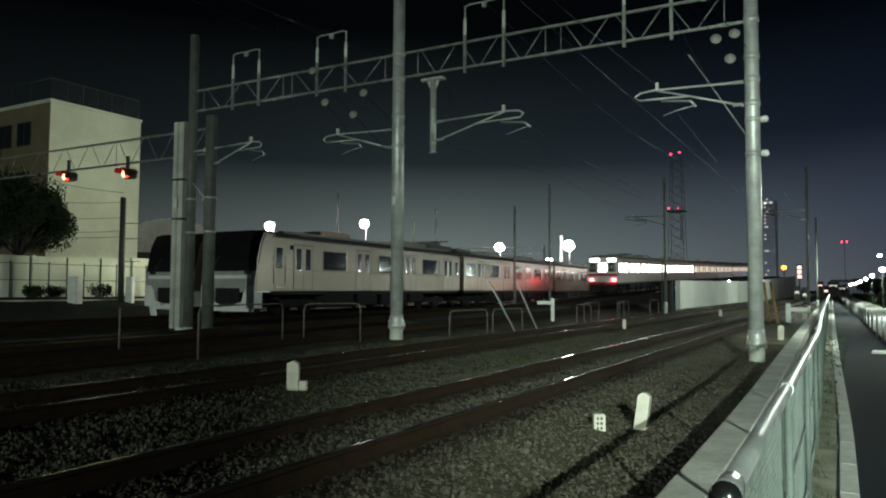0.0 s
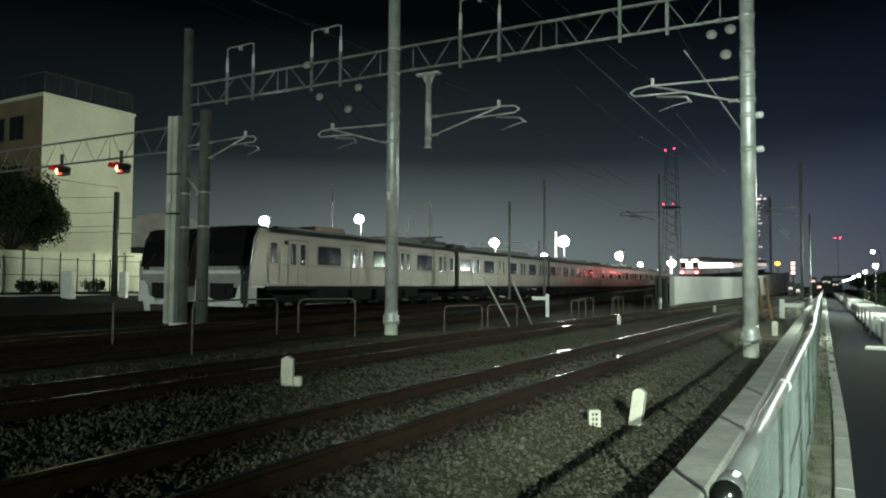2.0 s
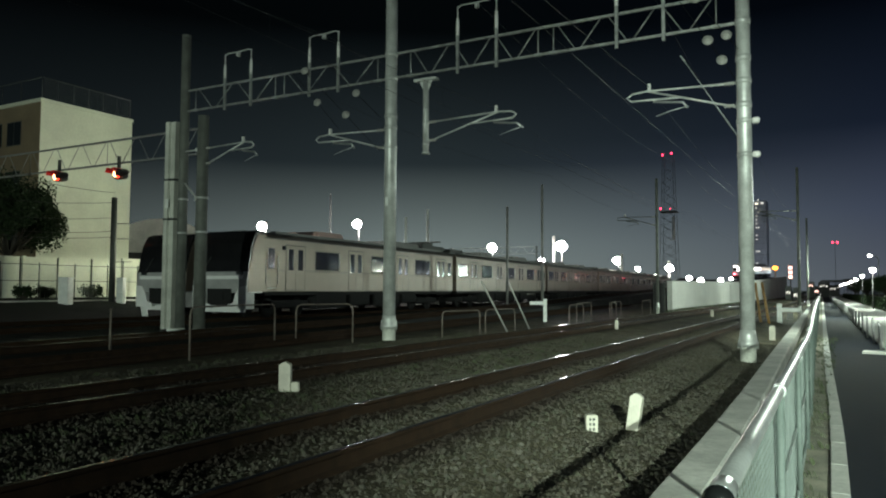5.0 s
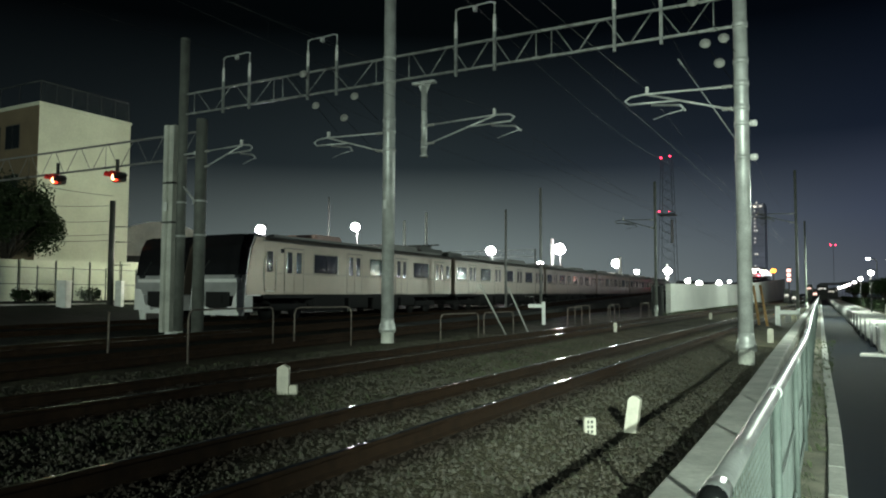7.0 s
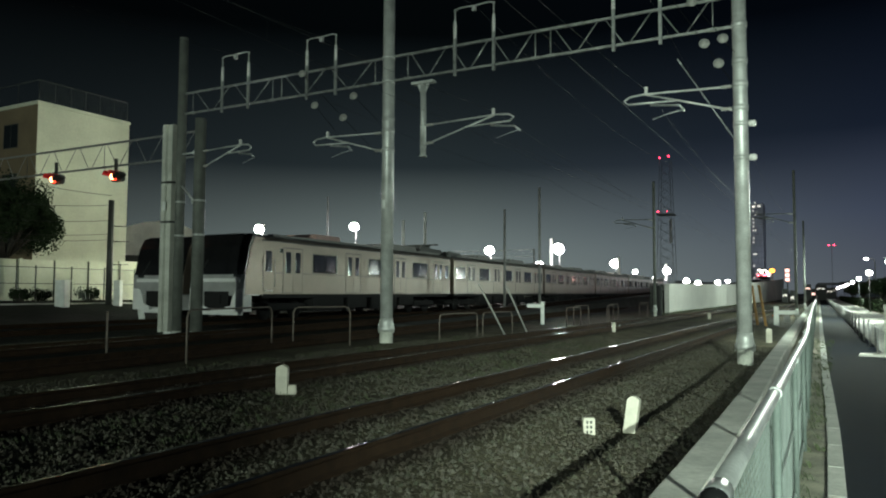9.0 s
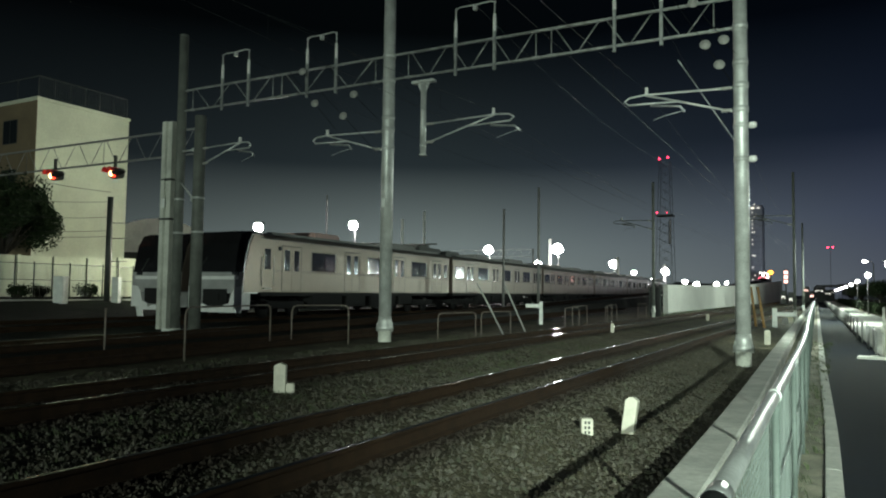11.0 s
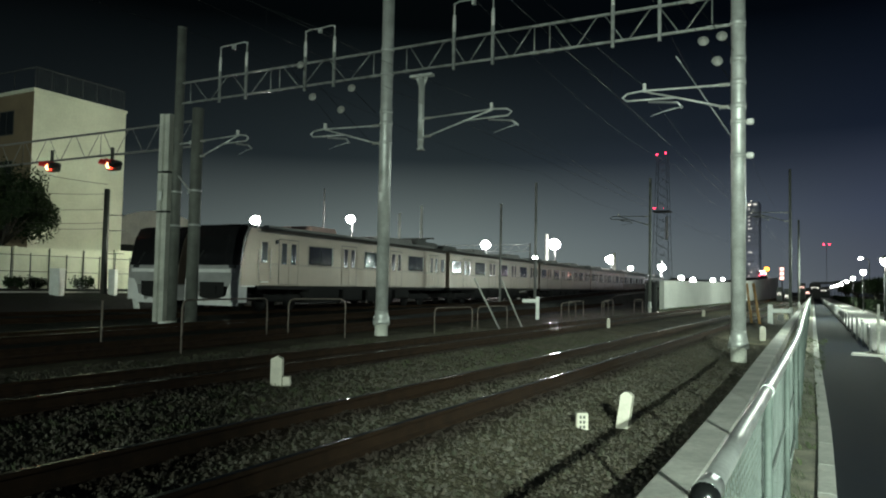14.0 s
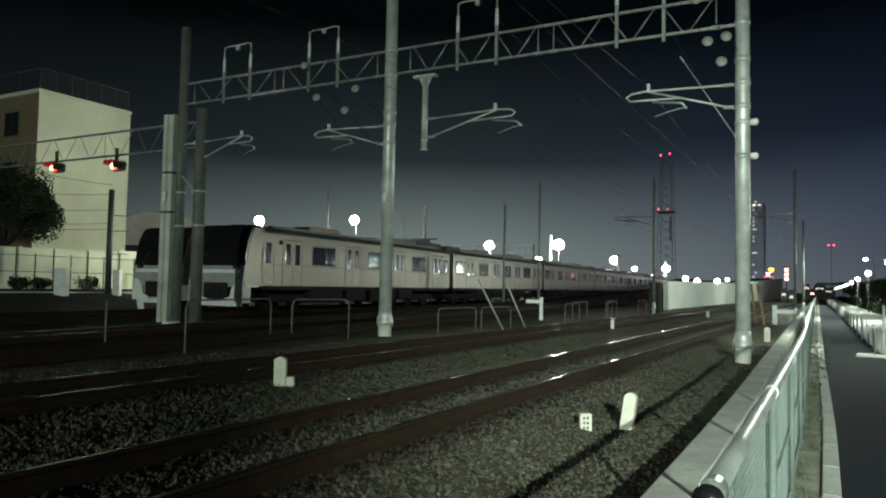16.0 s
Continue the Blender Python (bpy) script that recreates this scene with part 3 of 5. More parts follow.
def build_fence():
    fence = thing("mesh_fence", "galvanised chain-link fence with a shiny round top rail", "fence")
    ys = steps(1.72, 60, 0.65) + steps(64, 300, 8)
    part("top_rail", tube(B(), [(FENCE_X + bow(y) + 0.010 * noise.noise(Vector((y * 0.45, 3, 0))) * min(1, y / 8), y, FENCE_Z + 0.012 * noise.noise(Vector((y * 0.5, 9, 0)))) for y in ys], 0.027, 14), GALV_BRIGHT, fence, "shiny galvanised round pipe")
    cap = B()
    ball(cap, (FENCE_X + bow(1.7), 1.70, FENCE_Z - 0.005), 0.036, 16, 10)
    part("rail_cap", cap, CAP_STEEL, fence, "dark round end cap")
    part("end_bracket", tube(B(), [(FENCE_X, 1.74, 0.985), (FENCE_X - 0.10, 1.73, 0.975), (FENCE_X - 0.19, 1.72, 0.955)], 0.016, 8), GALV_BRIGHT, fence, "short pale pipe end")
    sleeve = None
    post = None
    for i in range(30):
        y = 1.75 + 1.95 * i
        at = (FENCE_X + bow(y), y, 0)
        if post is None:
            post = part("post", tube(B(), [(0, 0, -0.1), (0, 0, 1.03)], 0.0195, 10), FENCE_POST, fence, at=at)
            sleeve = part("rail_sleeve", tube(B(), [(0, -0.05, FENCE_Z), (0, 0.05, FENCE_Z)], 0.031, 14), GALV_BRIGHT, fence, at=at)
        else:
            again(post, fence, at)
            again(sleeve, fence, at)
    for z in (0.12, 0.55):
        part("mid_rail" if z > 0.3 else "bottom_rail", tube(B(), [(FENCE_X - 0.012 + bow(y), y, z) for y in ys], 0.008 if z > 0.3 else 0.012, 6), FENCE_PAINT, fence)

    def net(y0, y1, pitch, r):
        v, f = [], []
        z0, z1 = 0.10, 1.02
        for way in (1, -1):
            y = y0 - (z1 - z0)
            while y < y1 + (z1 - z0):
                lo, hi = max(0.0, (y0 - y) if way == 1 else (y - y1)), min(z1 - z0, (y1 - y) if way == 1 else (y - y0))
                if hi > lo:
                    ends = [(y + way * h, z0 + h) for h in (lo, hi)]
                    i = len(v)
                    for yy, zz in ends:
                        x = FENCE_X - 0.03 + bow(yy) + way * r * 0.7
                        v += [(x - r, yy, zz), (x, yy - way * r, zz + r), (x + r, yy, zz), (x, yy + way * r, zz - r)]
                    f += [(i + k, i + (k + 1) % 4, i + 4 + (k + 1) % 4, i + 4 + k) for k in range(4)]
                y += pitch
        me = bpy.data.meshes.new("wire_mesh")
        me.from_pydata(v, [], f)
        me.materials.append(FENCE_PAINT)
        o = new("wire_mesh", me)
        o.parent = fence
    net(1.75, 20, 0.068, 0.0018)
    net(20, 80, 0.16, 0.004)


def build_guard_fence():
    """White pedestrian guard rail on the other side of the footpath."""
    g = None
    for i in range(46):
        y = 21.0 + 3.0 * i
        at = pose(1.20 + bow(y), y, 0.0, 0, 0, -math.degrees(math.atan2(bow(y + 3) - bow(y), 3.0)) * -1)
        if g is None:
            g = thing("guard_fence", "white painted steel pedestrian guard rail", "guard rail", "guard rails along the path")
            for z in (0.10, 0.60):
                part("rail_bar", tube(B(), [(0, 0.05, z), (0, 2.95, z)], 0.024, 8), GUARD_WHITE, g)
            for y2 in (0.05, 2.95):
                part("post", tube(B(), [(0, y2, -0.05), (0, y2, 0.66)], 0.03, 8), GUARD_WHITE, g)
            bar = None
            for k in range(1, 24):
                if bar is None:
                    bar = part("upright_bar", box(B(), -0.03, 0.03, -0.012, 0.012, 0.11, 0.59), GUARD_WHITE, g, at=(0, 0.05 + k * 0.121, 0))
                else:
                    again(bar, g, (0, 0.05 + k * 0.121, 0))
            g.matrix_basis = at
        else:
            copy_thing(g, at)


def build_path_lamp(at, first=[]):
    if first:
        return copy_thing(first[0], pose(*at))
    l = thing("path_lamp", "glowing white globe lamp on a slim post", "street lamp", "path lamps", at)
    part("pole", tube(B(), [(0, 0, 0), (0, 0, 3.15)], 0.06, 10, 0.045), BLACK_PAINT, l)
    bm = B()
    lathe(bm, [(0.05, 3.20), (0.13, 3.24), (0.20, 3.33), (0.215, 3.42), (0.17, 3.51), (0.05, 3.57)], n=16)
    part("globe", bm, LAMP_GLOW, l)
    bm = B()
    lathe(bm, [(0.32, 3.56), (0.30, 3.60), (0.06, 3.70), (0.02, 3.74)], n=16)
    part("cap", bm, DARK_STEEL, l)
    first.append(l)
    return l


build_path_side()
build_fence()
build_guard_fence()
slab = thing("step_slab", "pale concrete slab at the head of the guard rail", "slab", "", (0.80 + bow(20.6), 20.6, -0.02), -4)
part("slab", box(B(), -0.02, 0.75, -0.32, 0.25, 0.0, 0.07, 0.015), CONCRETE_PALE, slab)
stake = thing("end_post", "thin weathered post at the head of the guard rail", "post", "", (1.36 + bow(21.0), 20.75, -0.03))
part("shaft", tube(B(), [(0, 0, -0.1), (0.01, 0, 1.28)], 0.04, 10, 0.03), POST_CONCRETE, stake)
part("collar", tube(B(), [(0, 0, 0.62), (0, 0, 0.78)], 0.06, 10), POST_CONCRETE, stake)
for at in ((2.9, 23, -0.1), (2.6, 47, -0.1), (2.35, 71, -0.1), (2.2, 99, -0.1), (2.0, 128, -0.1), (1.6, 158, -0.1), (1.2, 188, -0.1), (0.6, 220, -0.1), (-0.2, 260, -0.1), (-1.2, 310, -0.1),
           (6.7, 150, -0.1), (7.1, 215, -0.1), (-3.3, 283, -0.1), (6.9, 268, -0.1)):
    build_path_lamp(at)
road_lamp = thing("road_lamp", "tall slim street lamp with a small glowing head", "street lamp", "", (4.4, 112, -0.1))
part("pole", tube(B(), [(0, 0, 0), (0, 0, 5.9), (-0.2, 0, 6.25), (-0.9, 0, 6.35)], 0.07, 8, 0.04), DARK_STEEL, road_lamp)
part("lamp_head", ball(B(), (-1.0, 0, 6.30), 0.26, 12, 8, 0.6), LAMP_GLOW, road_lamp)


# ---- masts and gantry ----
def build_mast(at, r, top, label, flange=0.38, steps_on=(), paint=None):
    m = thing("catenary_mast", label, "mast", "catenary masts", at)
    part("pole", tube(B(), [(0, 0, flange), (0, 0, top)], r, 24, r * 0.93), paint or GALV, m)
    if flange < 0.1:
        part("band", tube(B(), [(0, 0, 3.1), (0, 0, 3.16)], r * 1.06, 20), GALV, m)
        part("band", tube(B(), [(0, 0, 4.2), (0, 0, 4.26)], r * 1.05, 20), GALV, m)
        part("foot", tube(B(), [(0, 0, -0.35), (0, 0, 0.05)], r * 1.02, 20), POST_CONCRETE, m)
        return m
    bm = B()
    lathe(bm, [(r * 1.34, flange - 0.05), (r * 1.36, flange + 0.03), (r * 1.22, flange + 0.08), (r * 1.10, flange + 0.18), (r * 1.02, flange + 0.30)], n=24)
    part("flange", bm, GALV, m)
    part("foot", tube(B(), [(0, 0, -0.35), (0, 0, flange - 0.05)], r * 1.05, 20), POST_CONCRETE, m)
    bolt = None
    for k in range(8):
        a = math.pi * k / 4 + 0.2
        p = (r * 1.26 * math.cos(a), r * 1.26 * math.sin(a), flange)
        if bolt is None:
            bolt = part("bolt", lathe(B(), [(0.016, -0.09), (0.016, 0.05), (0.012, 0.06)], n=6), GALV, m, at=p)
        else:
            again(bolt, m, p)
    for k in range(4):
        a = math.pi * k / 2 + 0.5
        q = Matrix.Rotation(a, 4, "Z")
        part("rib", box(B(), r, r * 1.26, -0.008, 0.008, flange + 0.02, flange + 0.15), GALV, m, at=q)
    for z in steps_on:
        part("band", tube(B(), [(0, 0, z - 0.05), (0, 0, z + 0.05)], r * 1.05, 20), GALV, m)
        part("cap_stub", lathe(B(), [(0.03, 0.0), (0.07, 0.02), (0.075, 0.12), (0.04, 0.16)], n=12, axis="X"), PORCELAIN, m, at=(r, 0, z))
    return m


GY = 16.5
mast = build_mast((-1.735, GY, 0.0), 0.152, 11.2, "tall round galvanised mast on a bolted foot beside the fence", 0.38, (4.4, 5.13))
for z in (6.0, 5.48, 7.3, 7.95, 6.5):
    part("clamp", tube(B(), [(0, 0, z - 0.06), (0, 0, z + 0.06)], 0.162, 20), GALV, mast)
mast = build_mast((-10.74, GY, 0.13), 0.170, 11.2, "round galvanised mast carrying the gantry between the tracks", 0.36)
for z in (5.78, 5.25, 7.15, 7.82, 6.1):
    part("clamp", tube(B(), [(0, 0, z - 0.05), (0, 0, z + 0.05)], 0.180, 20), GALV, mast)
part("number_plate", box(B(), -0.05, 0.05, -0.190, -0.172, 3.62, 3.86, 0.006), WHITE_STEEL, mast, "small white plate")
build_mast((-18.82, GY, 0.15), 0.155, 9.7, "dull round mast at the far end of the gantry", 0.0, paint=DULL_STEEL)
build_mast((-17.95, GY, 0.15), 0.19, 6.9, "dark round mast in front of the parked train", 0.0, paint=DULL_STEEL)
for at, r, top in (((-2.0, 44.0, 0.0), 0.075, 8.3), ((-9.6, 44.0, 0.1), 0.085, 8.1), ((-2.6, 72.0, 0.0), 0.085, 8.0)):
    build_mast(at, r, top, "round dull steel catenary mast further along the line", paint=DULL_STEEL)

post = thing("concrete_post", "square weathered concrete post beside the gantry mast", "post", "", (-19.20, GY - 0.1, 0.1))
bm = B()
prism(bm, [(-0.21, -0.16), (-0.05, -0.16), (-0.03, -0.08), (0.17, -0.08), (0.21, -0.12), (0.21, 0.16), (-0.21, 0.16)], 0.0, 6.85, "Z")
part("shaft", bm, POST_CONCRETE, post)
for z in (3.6, 4.9):
    part("band", box(B(), -0.225, 0.222, -0.175, 0.172, z, z + 0.06), DARK_STEEL, post)
part("plate", box(B(), -0.14, 0.02, -0.18, -0.165, 4.0, 4.3, 0.005), WHITE_STEEL, post)


def build_truss(name, x0, x1, y, z0, z1, panel, label, m, r=0.045, sections=()):
    """A lattice beam; sections: the ends of its bolted lengths, each of three braced panels between two uprights."""
    t = thing(name, label, "gantry", "gantries", (x0, y, z0))
    h, L = z1 - z0, x1 - x0
    for z in (0.0, h):
        part("chord", box(B(), 0, L, -r, r, z - r * 0.8, z + r * 0.8, 0.008), m, t)
    if not sections:
        n = round(L / panel)
        sections = [(x0 + L * i / n, x0 + L * min(n, i + 3) / n) for i in range(0, n, 3)]
    for a, c in sections:
        a, c = a - x0, c - x0
        n = max(1, round((c - a) / panel))
        w = (c - a) / n
        for x in (a, c):
            part("strut", tube(B(), [(x, 0, 0), (x, 0, h)], 0.014, 6), m, t)
        for i in range(n):
            u = a + i * w
            part("brace", tube(B(), [(u + 0.08 * w, 0, h), (u + 0.44 * w, 0, 0)], 0.014, 6), m, t)
            part("brace", tube(B(), [(u + 0.54 * w, 0, 0), (u + 0.95 * w, 0, h)], 0.014, 6), m, t)
        for x in (a, c):
            part("splice_plate", box(B(), x - 0.10, x + 0.10, -r - 0.012, r + 0.012, -r, r, 0.004), m, t)
    return t


gantry = build_truss("gantry_beam", -18.7, -1.85, GY, 7.29, 7.96, 1.42, "galvanised lattice gantry beam spanning the tracks", GALV_OLD, 0.034,
                     ((-18.33, -14.93), (-14.58, -11.19), (-10.12, -6.43), (-6.03, -2.27)))
for a, c in ((-16.95, -15.85), (-13.55, -12.50), (-8.63, -7.52), (-4.45, -3.38)):
    hoop = thing("wire_support_frame", "upright pipe frame with white insulators on the gantry", "support frame", "wire support frames", (a, GY - 0.09, 7.12))
    w = c - a
    for x in (0, w):
        part("leg", box(B(), x - 0.034, x + 0.034, -0.03, 0.03, 0.0, 1.0), GALV_OLD, hoop)
        bm = B()
        lathe(bm, [(0.03, 1.0), (0.05, 1.02), (0.036, 1.08), (0.05, 1.12), (0.036, 1.18), (0.05, 1.22), (0.036, 1.28), (0.05, 1.32), (0.036, 1.38), (0.04, 1.44), (0.02, 1.46)], (x, 0, 0), n=10)
        part("insulator", bm, PORCELAIN, hoop, "white ribbed insulator")
        part("arm", tube(B(), [(x, 0, 1.44), (x, 0, 1.78)], 0.016, 6), GALV, hoop)
    part("top_bar", tube(B(), [(-0.03, 0, 1.72), (w * 0.1, 0, 1.79), (w * 0.5, 0, 1.78), (w * 0.9, 0, 1.80), (w + 0.03, 0, 1.74)], 0.017, 6), GALV, hoop)
    part("wire_clamp", box(B(), w * 0.5 - 0.04, w * 0.5 + 0.04, -0.05, 0.05, 1.64, 1.78), GALV, hoop)

drop = thing("drop_post", "short galvanised drop post under the gantry beam", "drop post", "", (-9.63, GY, 5.10))
part("tube", tube(B(), [(0, 0, 0.03), (0, 0, 1.92)], 0.078, 18), GALV, drop)
part("head_plate", box(B(), -0.34, 0.34, -0.10, 0.10, 1.97, 2.04, 0.012), GALV, drop)
part("head_tube", tube(B(), [(0, 0, 1.92), (0, 0, 1.97)], 0.076, 18), GALV, drop)
part("foot_plate", lathe(B(), [(0.11, 0.0), (0.11, 0.03), (0.08, 0.04)], n=18), GALV, drop)
for s in (-1, 1):
    part("gusset", prism(B(), [(s * 0.075, 1.72), (s * 0.19, 1.969), (s * 0.075, 1.969)], -0.01, 0.01), GALV, drop)
part("clamp", tube(B(), [(0, 0, 0.80), (0, 0, 0.88)], 0.088, 18), GALV, drop)
part("clamp", tube(B(), [(0, 0, 0.22), (0, 0, 0.30)], 0.088, 18), GALV, drop)


def build_cantilever(at, way, reach=2.35, y=GY, m=None):
    """Swinging bracket with its steady arm; way is +1 to the right or -1 to the left of its support."""
    c = thing("cantilever_bracket", "galvanised pipe bracket holding the overhead wire", "bracket", "catenary brackets", at)
    m, m_arm = m or GALV, m or GALV_BRIGHT
    X = lambda v: way * v * reach / 2.35
    part("top_tube", tube(B(), [(0, 0, 0.5), (X(1.9), 0, 0.56), (X(2.22), 0, 0.53), (X(2.34), 0, 0.45), (X(2.24), 0, 0.36), (X(1.1), 0, 0.33)], 0.024, 8), m, c)
    part("stay_tube", tube(B(), [(0, 0, -0.02), (X(1.85), 0, 0.55)], 0.024, 8), m, c)
    part("steady_arm", tube(B(), [(X(1.75), 0.02, 0.30), (X(1.1) if way < 0 else X(2.35), 0.02, 0.22), (X(1.0) if way < 0 else X(2.50), 0.02, 0.09)], 0.028, 8), m_arm, c)
    part("pull_wire", tube(B(), [(X(1.0) if way < 0 else X(2.48), 0.02, 0.12), (X(1.4) if way < 0 else X(2.2), 0.02, 0.05), (X(1.7) if way < 0 else X(1.9), 0.02, -0.04)], 0.010, 6), m, c)
    for z, k in ((0.5, 0.12), (-0.02, 0.12)):
        bm = B()
        lathe(bm, [(0.02, 0), (0.045, 0.02), (0.03, 0.06), (0.045, 0.10), (0.03, 0.14), (0.045, 0.18), (0.02, 0.22)], n=10, axis="X")
        part("insulator", bm, INSUL_GREY, c, at=pose(X(k) - (0.11), 0, z + (0.003 if z > 0.3 else 0.035)))
    part("wire_clamp", box(B(), X(1.83) - 0.03, X(1.83) + 0.03, -0.04, 0.04, 0.56, 0.72), PORCELAIN, c)
    return c


build_cantilever((-1.90, GY, 5.48), -1)
build_cantilever((-9.55, GY, 5.44), 1, 2.55)
build_cantilever((-10.95, GY, 5.38), -1, 2.40)
build_cantilever((-17.80, GY, 5.48), 1, 2.05)
build_cantilever((-2.07, 44.0, 5.4), -1, y=44.0, m=DULL_STEEL)
build_cantilever((-9.68, 44.0, 5.4), -1, y=44.0, m=DULL_STEEL)

for z0, z1 in ((5.95, 5.95), (4.9, 4.35)):
    br = thing("mast_bracket", "short steel bracket between the two dark masts", "bracket", "mast brackets", (-18.68, GY - 0.05, z0))
    part("bar", tube(B(), [(0, 0, 0), (0.58, 0, z1 - z0)], 0.03, 6), GALV, br)
    part("bar_end", box(B(), 0.50, 0.62, -0.06, 0.06, z1 - z0 - 0.06, z1 - z0 + 0.06), GALV, br)

stay = thing("mast_stay", "thin diagonal stay with a grey end fitting on the mast", "stay", "", (-1.87, GY - 0.02, 4.83))
part("rod", tube(B(), [(0, 0, 0), (-1.15, 0, 1.90)], 0.009, 6), GALV, stay)
part("end_fitting", tube(B(), [(-1.07, 0, 1.77), (-1.16, 0, 1.91)], 0.018, 6), GALV, stay)

# ---- wires ----
def build_wire(name, pts, r, label):
    w = part(name, tube(B(), pts, r, 5), WIRE)
    return tagged(w, label, "wire", "overhead wires")


for x, zc, zm in ((-3.73, 5.33, 6.14), (-7.565, 5.33, 6.10)):
    cat = thing("overhead_line", "dark overhead contact line with messenger wire and droppers", "overhead line", "overhead lines")
    sag = lambda y: zm - 2.0 * (((y - GY) / 27.5) % 1.0) * (1 - ((y - GY) / 27.5) % 1.0)
    part("contact_wire", tube(B(), [(x + drift(y), y, zc) for y in steps(-20, 260, 10)], 0.004, 5), WIRE, cat)
    part("messenger_wire", tube(B(), [(x + drift(y), y, sag(y)) for y in steps(-11, 231.5, 2.75)], 0.004, 5), WIRE, cat)
    for y in steps(-8.25, 96, 5.5):
        part("dropper", tube(B(), [(x + drift(y), y, zc), (x + drift(y), y, sag(y))], 0.0025, 4), WIRE, cat)
for x, z in ((-16.4, 8.88), (-13.0, 8.88), (-8.05, 8.88), (-3.9, 8.86)):
    pts = [(x + drift(y), y, z - 2.4 * (((y - GY) / 27.5) % 1.0) * (1 - ((y - GY) / 27.5) % 1.0)) for y in steps(-11, 99, 2.75)]
    build_wire("feeder_wire", pts, 0.005, "dark feeder wire hung from the gantry frame")

for a, c, discs in (((-3.05, GY - 0.3, 7.99), (-1.84, GY - 0.3, 5.96), (0.53, 0.765)), ((-2.72, GY - 0.3, 7.98), (-1.80, GY - 0.3, 6.63), (0.07, 0.75)),
                    ((-13.71, GY - 0.3, 7.98), (-10.90, GY - 0.3, 5.24), (0.055, 0.588)), ((-14.0, GY - 0.3, 7.85), (-12.3, GY - 0.3, 6.0), (0.546,)), ((-12.85, GY - 0.3, 8.02), (-10.88, GY - 0.3, 6.15), (0.578,))):
    w = thing("anchor_wire", "thin anchor wire with round disc insulators", "anchor wire", "anchor wires", a)
    d = Vector(c) - Vector(a)
    part("wire", tube(B(), [(0, 0, 0), d], 0.008, 5), WIRE, w)
    for u in discs:
        bm = B()
        lathe(bm, [(0.03, -0.07), (0.05, -0.05), (0.105, -0.02), (0.115, 0.0), (0.105, 0.02), (0.05, 0.04), (0.03, 0.07)], n=16)
        part("disc_insulator", bm, INSUL_GREY, w, at=Matrix.Translation(d * u) @ pose(0, 0, 0, 78, 0, 12))


# ---- trains ----
DOORS = (2.95, 7.85, 12.75, 17.65)
GAPS = ((4.0, 6.8), (8.9, 11.7), (13.8, 16.6))
HALF = 1.40


def car_outline(top=3.62):
    return [(-HALF, 1.12), (HALF, 1.12), (HALF, 3.30), (HALF - 0.10, 3.44), (-HALF + 0.10, 3.44), (-HALF, 3.30)]


def roof_outline():
    pts = [(-HALF + 0.09, 3.441)]
    for k in range(9):
        a = math.pi * (1 - k / 8)
        pts.append(((HALF - 0.13) * math.cos(a), 3.46 + 0.18 * math.sin(a)))
    return pts + [(HALF - 0.09, 3.441)]


def build_bogie(parent, y):
    b = part("bogie", box(B(), -1.05, 1.05, -1.35, 1.35, 0.42, 0.72, 0.05), UNDERFRAME, parent, at=(0, y, 0))
    for wy in (-1.05, 1.05):
        for s in (-0.56, 0.56):
            bm = lathe(B(), [(0.10, -0.07), (0.40, -0.06), (0.43, 0.0), (0.43, 0.06), (0.10, 0.07)], n=20, axis="X")
            part("wheel", bm, UNDERFRAME, b, at=(s, wy, 0.43))


